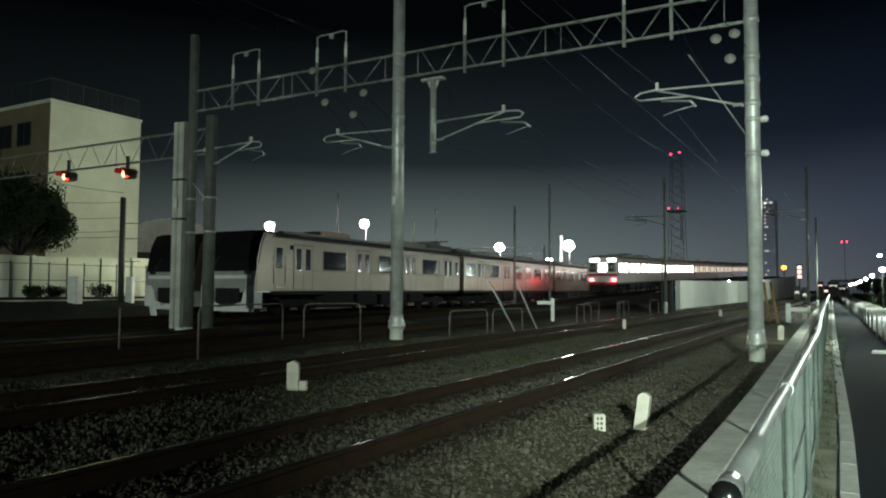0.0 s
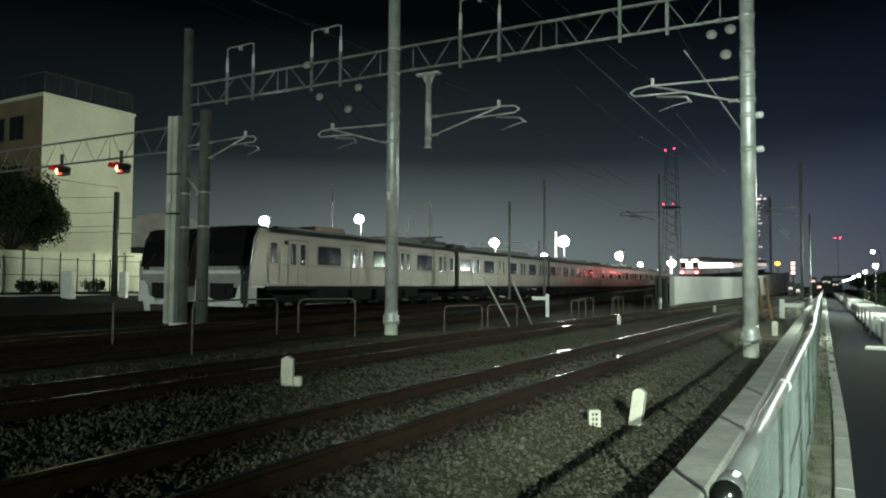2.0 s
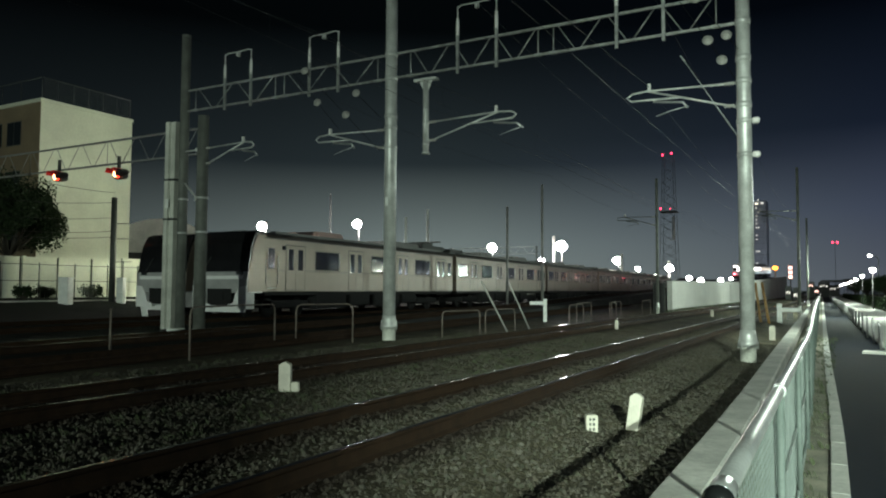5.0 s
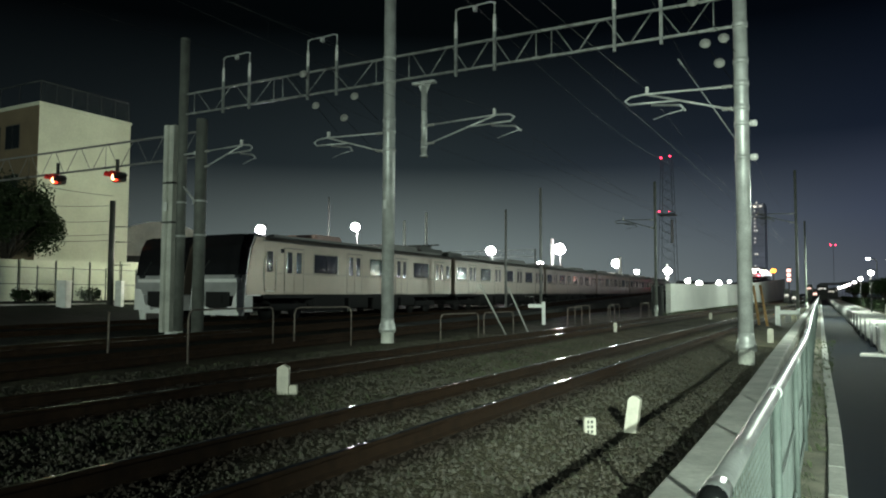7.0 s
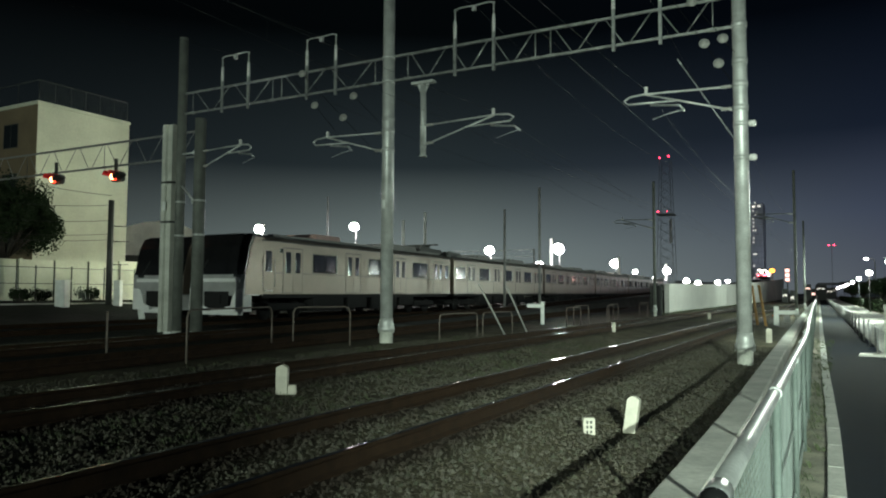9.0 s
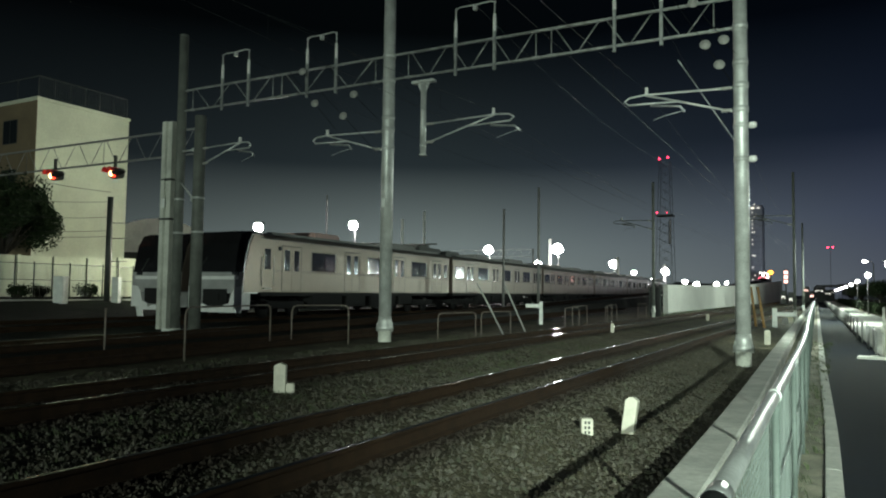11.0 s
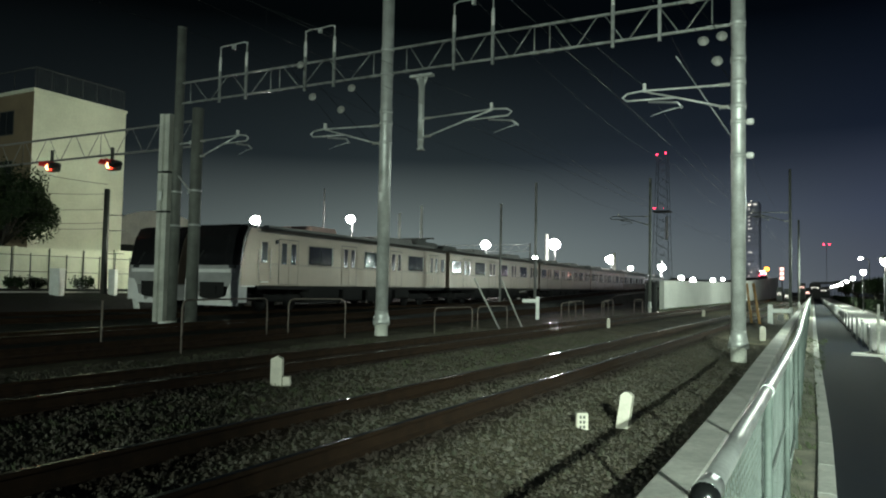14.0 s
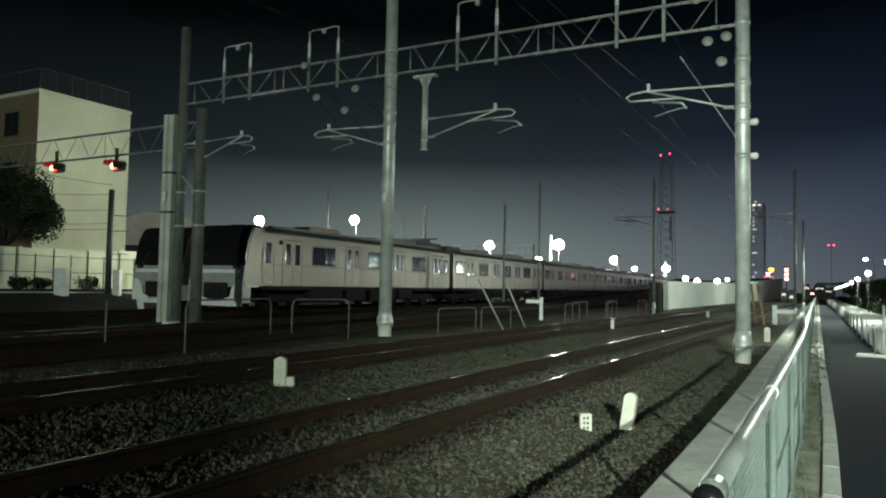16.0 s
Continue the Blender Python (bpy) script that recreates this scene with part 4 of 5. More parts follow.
def build_car(lit, label, group, cab=False, warm=False, pantograph=False, red_end=False):
    """A 20 m commuter car from y = 0 (the end that faces the viewer) to y = 19.5; z = 0 is the rail."""
    car = thing("train_car", label, "train", group)
    front = 0.75 if cab else 0.0
    body = part("body", prism(B(), car_outline(), front, 19.45), STAINLESS, car)
    part("roof", prism(B(), roof_outline(), front + 0.1, 19.40), TRAIN_ROOF, car)
    part("gutter", box(B(), HALF - 0.005, HALF + 0.03, front + 0.1, 19.4, 3.30, 3.36), TRAIN_ROOF, car)
    part("underframe", box(B(), -HALF + 0.05, HALF - 0.05, front + 0.2, 19.3, 0.95, 1.119), UNDERFRAME, car)
    for i, (a, c, h) in enumerate(((4.7, 7.2, 0.34), (7.6, 9.4, 0.44), (9.9, 12.6, 0.36), (13.0, 14.6, 0.48))):
        part("equipment_box", box(B(), -1.28, 1.28, a, c, h, 0.949, 0.03), UNDERFRAME, car)
    for y in (3.1, 16.4):
        build_bogie(car, y)
    glass_m = (WINDOW_WARM if warm else WINDOW_LIT) if lit else GLASS_DARK
    for side in (1, -1):
        x0 = side * HALF
        out = lambda d: (x0 + side * d) if side > 0 else (x0 + side * d)
        pair = lambda a, c: (min(out(a), out(c)), max(out(a), out(c)))
        bm = B()
        for z in (1.98, 2.02):
            xs = pair(-0.002, 0.005)
            box(bm, *xs, front + 0.3, 19.3, z, z + 0.012)
        part("belt_line", bm, GROOVE, car)
        for dy in DOORS:
            if cab and dy < 2:
                continue
            door = part("door", box(B(), *pair(-0.02, 0.004), dy - 0.70, dy + 0.70, 1.16, 3.10), GROOVE, car)
            for s in (-1, 1):
                a, c = (dy - 0.66, dy - 0.012) if s < 0 else (dy + 0.012, dy + 0.66)
                leaf = part("door_leaf", box(B(), *pair(-0.02, 0.012), a, c, 1.18, 3.06, 0.004), STAINLESS, door)
                part("door_window", box(B(), *pair(0.0, 0.018), a + 0.14, c - 0.14, 2.02, 2.92, 0.003), glass_m, leaf)
        for a, c in GAPS:
            f = part("window_frame", box(B(), *pair(-0.01, 0.010), a + 0.42, c - 0.42, 2.06, 2.92, 0.004), GROOVE, car)
            # white strip stands in for the light caught at the window's far end
            part("window_bar", box(B(), *pair(0.0, 0.020), c - 0.50, c - 0.43, 2.07, 2.90), WHITE_STEEL, f)
            n = 3 if lit else 2
            w = (c - a - 0.92) / n
            for k in range(n):
                part("window_pane", box(B(), *pair(0.0, 0.016), a + 0.46 + k * w + 0.02, a + 0.46 + (k + 1) * w - 0.02, 2.10, 2.88), glass_m, f)
        for a, c in ((0.25 + front, 2.0), (18.55, 19.25)):
            if c - a > 0.5 and not (cab and a < 2):
                part("window_pane", box(B(), *pair(-0.01, 0.014), a + 0.12, c - 0.12, 2.10, 2.88), glass_m, car)
        if cab:
            d = part("cab_door", box(B(), *pair(-0.02, 0.010), 0.98, 1.62, 1.16, 3.06), STAINLESS, car)
            part("door_window", box(B(), *pair(0.0, 0.016), 1.10, 1.50, 2.05, 2.90), GLASS_DARK, d)
            part("side_display", box(B(), *pair(-0.01, 0.014), 2.0, 2.22, 2.86, 3.04), GLASS_DARK, car)
            part("door_step", box(B(), *pair(0.0, 0.05), 1.05, 1.55, 1.24, 1.28), WHITE_STEEL, car)
            for y in (0.92, 1.68):
                part("grab_rail", tube(B(), [(out(0.035), y, 1.4), (out(0.035), y, 2.6)], 0.012, 6), GALV_BRIGHT, car)
    for a, c, m in ((5.2, 7.4, PINK_ROOF if cab else GREY_BOX), (12.2, 15.6, GREY_BOX)):
        part("air_conditioner", box(B(), -0.95, 0.95, a, c, 3.58, 3.90, 0.08), m, car)
    part("roof_walk", box(B(), 0.75, 1.05, 2.0, 18.5, 3.56, 3.66), GREY_BOX, car)
    if pantograph:
        p = part("pantograph", box(B(), -0.8, 0.8, 17.2, 19.0, 3.70, 3.78, 0.02), DARK_STEEL, car)
        for s in (-0.6, 0.6):
            part("arm", tube(B(), [(s, 17.3, 3.78), (s * 0.7, 18.9, 3.95), (s, 17.6, 4.10)], 0.025, 6), DARK_STEEL, p)
        part("horn", box(B(), -1.0, 1.0, 18.3, 18.5, 4.16, 4.24, 0.02), DARK_STEEL, p)
        part("equipment", box(B(), -0.9, 0.9, 16.1, 19.35, 3.62, 3.92, 0.08), DARK_STEEL, p)
        part("equipment", box(B(), -0.7, 0.7, 16.7, 18.0, 3.921, 4.12, 0.06), DARK_STEEL, p)
        part("collector", box(B(), -0.85, 0.85, 17.4, 17.8, 4.08, 4.16, 0.02), DARK_STEEL, p)
    if not cab and not lit:
        part("roof_equipment", box(B(), -0.8, 0.8, 0.3, 2.6, 3.60, 3.88, 0.08), DARK_STEEL, car)
    part("gangway", box(B(), -0.55, 0.55, 19.45, 19.95, 1.10, 3.2), GROOVE, car)
    if cab:
        # raked black front with a white lower part
        nose = B()
        prism(nose, [(-0.12, 1.9), (-0.06, 2.35), (0.10, 3.05), (0.36, 3.50), (0.70, 3.60), (0.78, 3.60), (0.78, 1.9)], -HALF + 0.02, HALF - 0.02, "X")
        face = part("cab_face", nose, CAB_BLACK, car, "black glazed driver's front")
        prow = [(-0.16, 1.05), (-0.17, 1.5), (-0.12, 1.899), (0.78, 1.899), (0.78, 1.05)]
        part("cab_apron", prism(B(), prow, -HALF + 0.01, HALF - 0.01, "X"), CAB_SILVER, car, "silver lower front")
        # solid dark block in front of the apron gives the recess its shade
        part("coupler_recess", box(B(), -0.62, 0.62, -0.186, 0.0, 0.55, 1.22), UNDERFRAME, car, "dark block in place of the shaded recess behind the coupler")
        for s in (-0.47, 0.47):
            part("windscreen_post", tube(B(), [(s, -0.135, 1.92), (s, -0.075, 2.35), (s, 0.085, 3.05), (s, 0.345, 3.49)], 0.012, 6), CAB_BLACK, face)
        part("wiper", tube(B(), [(-0.9, -0.15, 1.95), (-0.55, -0.08, 2.5)], 0.012, 5), DARK_STEEL, face)
        part("light_strip", box(B(), -1.18, 1.18, -0.23, -0.165, 1.60, 1.74, 0.01), CAB_WHITE, face, "pale strip under the windscreen")
        for s in (-1, 1):
            part("skirt_panel", prism(B(), [(s * 1.38, 0.42), (s * 0.42, 0.42), (s * 0.44, 0.58), (s * 0.74, 0.66), (s * 0.84, 1.02), (s * 1.06, 1.30), (s * 1.38, 1.34)], -0.20, 0.30), CAB_WHITE, car, "white corner skirt")
            part("lamp_cluster", box(B(), s * 1.0 - 0.16, s * 1.0 + 0.16, -0.18, -0.10, 1.78, 1.90, 0.01), GLASS_DARK, face)
            post = [(0.02, 2.3), (0.20, 3.0), (0.45, 3.44), (1.0, 3.44), (1.0, 1.1), (-0.12, 1.1), (-0.08, 1.9)]
            part("corner_pillar", prism(B(), post, s * (HALF - 0.02), s * (HALF + 0.004), "X"), STAINLESS, car)
        part("coupler", box(B(), -0.28, 0.28, -0.25, 0.6, 0.72, 1.10, 0.04), UNDERFRAME, car)
        part("snow_plough", prism(B(), [(-1.1, 0.28), (1.1, 0.28), (1.15, 0.50), (-1.15, 0.50)], 0.0, 0.12), CAB_WHITE, car)
    if red_end:
        part("end_panel", box(B(), -HALF + 0.03, HALF - 0.03, -0.05, -0.001, 1.15, 3.42, 0.03), CAB_WHITE, car)
        for z0, z1 in ((0.98, 1.18), (1.72, 1.95)):
            part("red_band", box(B(), -HALF + 0.04, HALF - 0.04, -0.062, -0.04, z0, z1), TRAIN_RED, car)
        part("apron", box(B(), -1.3, 1.3, -0.06, 0.1, 0.35, 0.97, 0.03), UNDERFRAME, car)
        for s in (-1, 0, 1):
            part("end_window", box(B(), s * 0.88 - 0.36, s * 0.88 + 0.36, -0.066, -0.045, 2.10, 2.92, 0.01), GLASS_DARK if s else WINDOW_LIT, car)
        part("destination_sign", box(B(), -1.15, -0.30, -0.07, -0.045, 3.04, 3.32), WINDOW_LIT, car)
        part("number_sign", box(B(), 0.45, 1.20, -0.07, -0.045, 3.04, 3.32), WINDOW_LIT, car)
        for s in (-1, 1):
            part("tail_light", box(B(), s * 1.02 - 0.15, s * 1.02 + 0.15, -0.085, -0.05, 1.32, 1.47, 0.01), TAIL_RED, car)
        part("coupler", box(B(), -0.25, 0.25, -0.35, 0.3, 0.7, 1.0, 0.04), UNDERFRAME, car)
    return car


YARD_Z = 0.25
cab_car = build_car(False, "parked silver commuter train car with a black driver's cab", "parked train", cab=True, pantograph=True)
mid_car = build_car(False, "parked silver commuter train car with dark windows", "parked train")
TURN = math.degrees(math.atan(0.065))
for lane, count, y0 in ((0, 6, 21.3), (1, 2, 21.6)):
    for k in range(count):
        y = y0 + 20.0 * k
        at = pose(yard_x(y, lane), y, YARD_Z, 0, 0, TURN)
        src = mid_car if k else cab_car
        if (lane, k) in ((0, 0), (0, 1)):
            src.matrix_basis = at
        else:
            copy_thing(src, at)

tail_car = build_car(True, "lit silver train car with red tail lights, leaving", "departing train", red_end=True)
lit_car = build_car(True, "lit silver train car with glowing windows, leaving", "departing train")
warm_car = build_car(True, "lit silver train car with warm glowing windows, leaving", "departing train", warm=True)
CARS = [tail_car, lit_car, warm_car] + [copy_thing(warm_car, Matrix.Identity(4)) for _ in range(3)]

# ---- ramp of the climbing line and the pale wall ----
ys = steps(24, 640, 8)
rampbm = B()
rings = []
for y in ys:
    p = line_at(y)
    rings.append([rampbm.verts.new((p.x + dx, y, z)) for dx, z in ((-2.6, 0.0), (2.3, 0.0), (2.0, max(0.12, p.z - 0.16)), (-2.4, max(0.12, p.z - 0.16)))])
for a, b in zip(rings, rings[1:]):
    for k in range(4):
        rampbm.faces.new((a[k], a[(k + 1) % 4], b[(k + 1) % 4], b[k]))
rampbm.faces.new(rings[0][::-1])
rampbm.faces.new(rings[-1])
bmesh.ops.recalc_face_normals(rampbm, faces=rampbm.faces)
tagged(part("ramp", rampbm, CONCRETE_DARK), "long dark concrete ramp carrying the climbing railway line", "ramp", kind="structure")

WALL_TOP = [(40, 2.0), (46, 2.08), (81, 2.42), (101, 2.85), (134, 3.6), (240, 6.0)]
wall = tagged(thing("pale_wall", "pale concrete wall of panels beside the climbing line", "wall"), kind="structure")
for y in steps(46.5, 196.5, 3.0)[:-1]:
    bm = B()
    v = []
    for yy in (y + 0.003, y + 2.997):
        for x in (-9.55, -9.25):
            for z in (-0.1, lerp(WALL_TOP, yy)):
                v.append(bm.verts.new((x + drift(yy), yy, z)))
    for f in ((0, 1, 3, 2), (4, 6, 7, 5), (0, 2, 6, 4), (1, 5, 7, 3), (0, 4, 5, 1), (2, 3, 7, 6)):
        bm.faces.new([v[i] for i in f])
    bmesh.ops.recalc_face_normals(bm, faces=bm.faces)
    part("wall_panel", bm, CONCRETE_PALE, wall)


end = thing("steel_screen", "dark steel panel closing the end of the pale wall", "panel", "", (-9.62, 46.2, 0.0))
part("sheet", box(B(), -0.75, 0.0, 0.0, 0.08, 0.0, 1.95, 0.01), BLACK_PAINT, end)
for x in (-0.72, -0.05):
    part("post", box(B(), x, x + 0.06, -0.05, -0.001, 0.0, 2.0), DARK_STEEL, end)


# ---- small track-side things ----
def build_marker(at, rz=0):
    m = thing("marker_post", "short cream concrete marker post with a side block on ballast", "marker post", "", at, rz)
    bm = B()
    prism(bm, [(-0.075, -0.1), (0.075, -0.1), (0.075, 0.38), (0.0, 0.42), (-0.075, 0.38)], -0.06, 0.06)
    part("post", bm, WHITE_PAINT, m)
    part("side_block", box(B(), 0.08, 0.185, -0.05, 0.05, 0.02, 0.15, 0.01), WHITE_PAINT, m)


def build_stake(at, h, w, label, ry=0):
    m = thing("boundary_stake", label, "stake", "boundary stakes", at)
    bm = B()
    prism(bm, [(-w / 2, -0.1), (w / 2, -0.1), (w / 2, h - 0.03), (w * 0.15, h), (-w * 0.2, h), (-w / 2, h - 0.04)], -w * 0.4, w * 0.4)
    bmesh.ops.transform(bm, matrix=pose(0, 0, 0, -4, ry, 0), verts=bm.verts)
    part("shaft", bm, WHITE_PAINT, m)
    return m


build_marker((-6.45, 7.42, 0.12), 30)
build_stake((-1.98, 7.84, 0.0), 0.40, 0.128, "white painted concrete stake with a pointed top, leaning", 7)
build_stake((-6.75, 24.6, 0.12), 0.36, 0.095, "small white concrete stake between the tracks")
build_stake((-6.0, 40.4, 0.12), 0.34, 0.14, "small white stake far along the track")
build_stake((-1.85, 24.0, 0.0), 0.45, 0.16, "pale stake beside the foot of the wall")
sign = thing("distance_post", "small white post with dark rows of figures on ballast", "distance post", "", (-2.30, 7.40, 0.0), 29)
part("post", box(B(), -0.058, 0.062, -0.05, 0.05, -0.1, 0.21, 0.008), WHITE_PAINT, sign)
for k in range(3):
    part("figure_bar", box(B(), -0.030, -0.010, -0.056, -0.049, 0.055 + 0.05 * k, 0.083 + 0.05 * k), DARK_STEEL, sign)
    part("figure_bar", box(B(), 0.006, 0.030, -0.056, -0.049, 0.055 + 0.05 * k, 0.083 + 0.05 * k), DARK_STEEL, sign)

flag = thing("track_sign", "white post with a square side arm beside the track", "sign", "", (-11.2, 29.5, 0.12), 20)
part("post", box(B(), -0.075, 0.075, -0.03, 0.03, -0.1, 0.98, 0.01), WHITE_STEEL, flag)
part("arm", box(B(), -0.66, -0.076, -0.03, 0.03, 0.72, 0.87, 0.01), WHITE_STEEL, flag)

tee = thing("gauge_bracket", "white steel bracket post with one arm beside the fence", "bracket post", "", (-2.45, 35.8, -0.05))
part("post", box(B(), -0.10, 0.10, -0.06, 0.06, -0.1, 0.98, 0.015), WHITE_STEEL, tee)
part("arm", box(B(), 0.101, 0.86, -0.05, 0.05, 0.62, 0.80, 0.015), WHITE_STEEL, tee)
part("plate", box(B(), 0.30, 0.55, -0.04, 0.02, 0.28, 0.56, 0.01), GREY_BOX, tee)
for k, (x, y, lean) in enumerate(((-2.62, 33.0, -0.30), (-3.0, 33.6, -0.24))):
    p = thing("guard_pipe", "leaning faded yellow pipe sleeve on a stay", "pipe", "guard pipes", (x, y, 0.0))
    part("pipe", tube(B(), [(0, 0, -0.1), (lean, 0.2, 1.85)], 0.055, 10), YELLOW_PIPE, p)


def build_barrier(a, c, h, m=BROWN_PIPE):
    b = thing("pipe_barrier", "thin brown pipe hoop barrier between the tracks", "barrier", "pipe barriers", a)
    d = Vector(c) - Vector(a)
    d.z = 0
    u = d.normalized() * 0.15
    pts = [(0, 0, -0.15), (0, 0, h - 0.15), Vector((0, 0, h - 0.04)) + u * 0.3, Vector((0, 0, h)) + u, d - u + Vector((0, 0, h)), d - u * 0.3 + Vector((0, 0, h - 0.04)), d + Vector((0, 0, h - 0.15)), d + Vector((0, 0, -0.15))]
    part("hoop", tube(B(), pts, 0.019, 8), m, b)


single = thing("pipe_post", "thin brown pipe post in the yard", "post", "", (-13.24, 9.82, 0.13))
part("pipe", tube(B(), [(0, 0, -0.15), (0, 0, 0.9)], 0.02, 8), BROWN_PIPE, single)
part("cap", tube(B(), [(0, 0, 0.9), (0, 0, 0.93)], 0.025, 8), BROWN_PIPE, single)
for a, c, h in (((-10.95, 9.85, 0.13), (-11.65, 13.0, 0.13), 1.0), ((-11.6, 13.7, 0.13), (-11.0, 15.2, 0.13), 0.98),
                ((-10.2, 18.5, 0.11), (-9.95, 20.5, 0.11), 0.74), ((-9.95, 20.9, 0.11), (-9.75, 22.8, 0.11), 0.74),
                ((-9.4, 27.4, 0.10), (-9.4, 29.2, 0.10), 0.80), ((-10.1, 30.4, 0.10), (-10.0, 32.2, 0.10), 0.82), ((-9.6, 33.8, 0.10), (-9.6, 34.9, 0.10), 0.80),
                ((-9.9, 35.2, 0.10), (-9.9, 36.9, 0.10), 0.82), ((-9.8, 41.0, 0.10), (-9.8, 43.0, 0.10), 0.82)):
    build_barrier(a, c, h)
for base, top in (((-8.9, 20.5, 0.1), (-9.35, 19.35, 1.75)), ((-9.35, 23.3, 0.1), (-9.78, 22.4, 1.70))):
    g = thing("stay_guard", "leaning pale pipe guard on a mast stay", "stay guard", "stay guards", base)
    part("pipe", tube(B(), [(0, 0, -0.1), Vector(top) - Vector(base)], 0.025, 8), INSUL_GREY, g)


rock = thing("pale_stone", "single pale rounded stone lying on the ballast", "stone", "", (-4.55, 8.6, 0.19))
part("body", ball(B(), (0, 0, 0.0), 0.05, 10, 8, 0.8), WHITE_PAINT, rock)
base = thing("base_block", "flat pale concrete base block on the footpath", "block", "", (0.95, 20.8, 0.0))
part("body", box(B(), -0.22, 0.22, -0.3, 0.3, 0.0, 0.05, 0.015), CONCRETE, base)


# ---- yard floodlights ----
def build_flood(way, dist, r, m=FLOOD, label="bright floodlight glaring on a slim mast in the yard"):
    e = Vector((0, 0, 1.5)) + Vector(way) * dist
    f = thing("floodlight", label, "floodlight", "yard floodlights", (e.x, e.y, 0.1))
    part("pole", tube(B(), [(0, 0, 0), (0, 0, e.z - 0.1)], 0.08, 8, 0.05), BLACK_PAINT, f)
    # glowing balls sized to the lamp's glare, larger than the lamp itself
    glare_heads = B()
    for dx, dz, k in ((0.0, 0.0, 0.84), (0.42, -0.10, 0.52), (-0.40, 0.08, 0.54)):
        ball(glare_heads, (dx * r, -0.3, e.z - 0.1 + dz * r), r * k, 24, 14, 0.95)
    part("lamp_head", glare_heads, m, f)
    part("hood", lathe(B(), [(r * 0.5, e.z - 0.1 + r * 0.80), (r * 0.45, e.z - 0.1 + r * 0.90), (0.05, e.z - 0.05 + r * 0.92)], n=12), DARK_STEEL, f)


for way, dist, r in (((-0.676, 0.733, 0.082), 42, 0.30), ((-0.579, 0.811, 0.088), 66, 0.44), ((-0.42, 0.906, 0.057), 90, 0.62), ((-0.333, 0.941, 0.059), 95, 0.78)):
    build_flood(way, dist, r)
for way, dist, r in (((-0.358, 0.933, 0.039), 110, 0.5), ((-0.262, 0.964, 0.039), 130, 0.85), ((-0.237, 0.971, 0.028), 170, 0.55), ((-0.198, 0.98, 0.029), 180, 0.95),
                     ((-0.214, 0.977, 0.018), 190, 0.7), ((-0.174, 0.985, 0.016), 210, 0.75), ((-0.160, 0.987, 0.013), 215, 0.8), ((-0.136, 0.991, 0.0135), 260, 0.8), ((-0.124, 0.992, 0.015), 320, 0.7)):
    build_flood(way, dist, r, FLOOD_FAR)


def build_far_pole(x, y, top, r, m, label):
    p = thing("yard_pole", label, "pole", "yard poles", (x, y, 0.1))
    part("shaft", tube(B(), [(0, 0, -0.1), (0, 0, top)], r, 10, r * 0.85), m, p)


for x, y, top, r, m in ((-19.36, 44, 6.9, 0.09, GREY_BOX), (-16.9, 44, 8.2, 0.09, GREY_BOX), (-31.0, 50, 7.2, 0.13, WHITE_STEEL), (-30.1, 52, 8.0, 0.13, WHITE_STEEL), (-42.6, 55, 10.4, 0.09, GREY_BOX),
                        (-34.8, 95, 8.8, 0.24, WHITE_STEEL), (-32.6, 122, 7.5, 0.3, WHITE_STEEL), (-36.6, 180, 8.5, 0.4, WHITE_STEEL)):
    build_far_pole(x, y, top, r, m, "slim pole standing in the yard")
far_truss = build_truss("far_gantry", -37.5, -27.5, 70.0, 5.2, 5.9, 1.6, "far lattice gantry above the yard", GALV, 0.03)
for x in (0, 10):
    part("leg", tube(B(), [(x, 0, -5.2), (x, 0, 0.8)], 0.08, 8), GREY_BOX, far_truss)

# ---- left side: signal gantry, building, fence, tree, shed ----
sg = build_truss("signal_gantry", -38.5, -22.0, 20.0, 6.75, 7.75, 1.76, "grey lattice gantry carrying two signals", GREY_BOX, 0.045)
part("leg", tube(B(), [(0.1, 0, -6.6), (0.1, 0, 1.0)], 0.14, 10), GALV, sg)


def build_signal(x, z, core):
    s = thing("railway_signal", "hooded railway signal showing red under the gantry", "signal", "signals", (x, 19.8, z))
    part("hanger", box(B(), -0.05, 0.05, -0.05, 0.05, 0.2, 0.75), DARK_STEEL, s)
    part("housing", box(B(), -0.32, 0.32, -0.05, 0.25, -0.20, 0.20, 0.05), DARK_STEEL, s)
    for k in (-0.15, 0.17):
        hood = B()
        n = 9
        outer = [hood.verts.new((k + 0.17 * math.cos(math.pi * i / (n - 1)), yy, 0.03 + 0.19 * math.sin(math.pi * i / (n - 1)))) for yy in (-0.05, -0.42) for i in range(n)]
        for i in range(n - 1):
            hood.faces.new((outer[i], outer[i + 1], outer[n + i + 1], outer[n + i]))
        bmesh.ops.solidify(hood, geom=hood.faces[:], thickness=0.012)
        # red paint carries the lamp's light on the hood
        part("hood", hood, TRAIN_RED, s, "hood painted red as if lit by the lamp")
    part("visor", prism(B(), [(0.18, -0.12), (0.62, 0.02), (0.50, 0.12), (0.10, 0.20)], -0.30, 0.05), BLACK_PAINT, s, "black pointed visor")
    part("lens", ball(B(), (core, -0.10, -0.02), 0.13, 12, 8, 1.25), RED_SIGNAL, s)
    part("lamp_core", ball(B(), (core, -0.20, -0.03), 0.085, 12, 8, 1.6), SIGNAL_CORE, s)


build_signal(-30.5, 6.42, 0.0)
build_signal(-26.45, 6.25, 0.02)

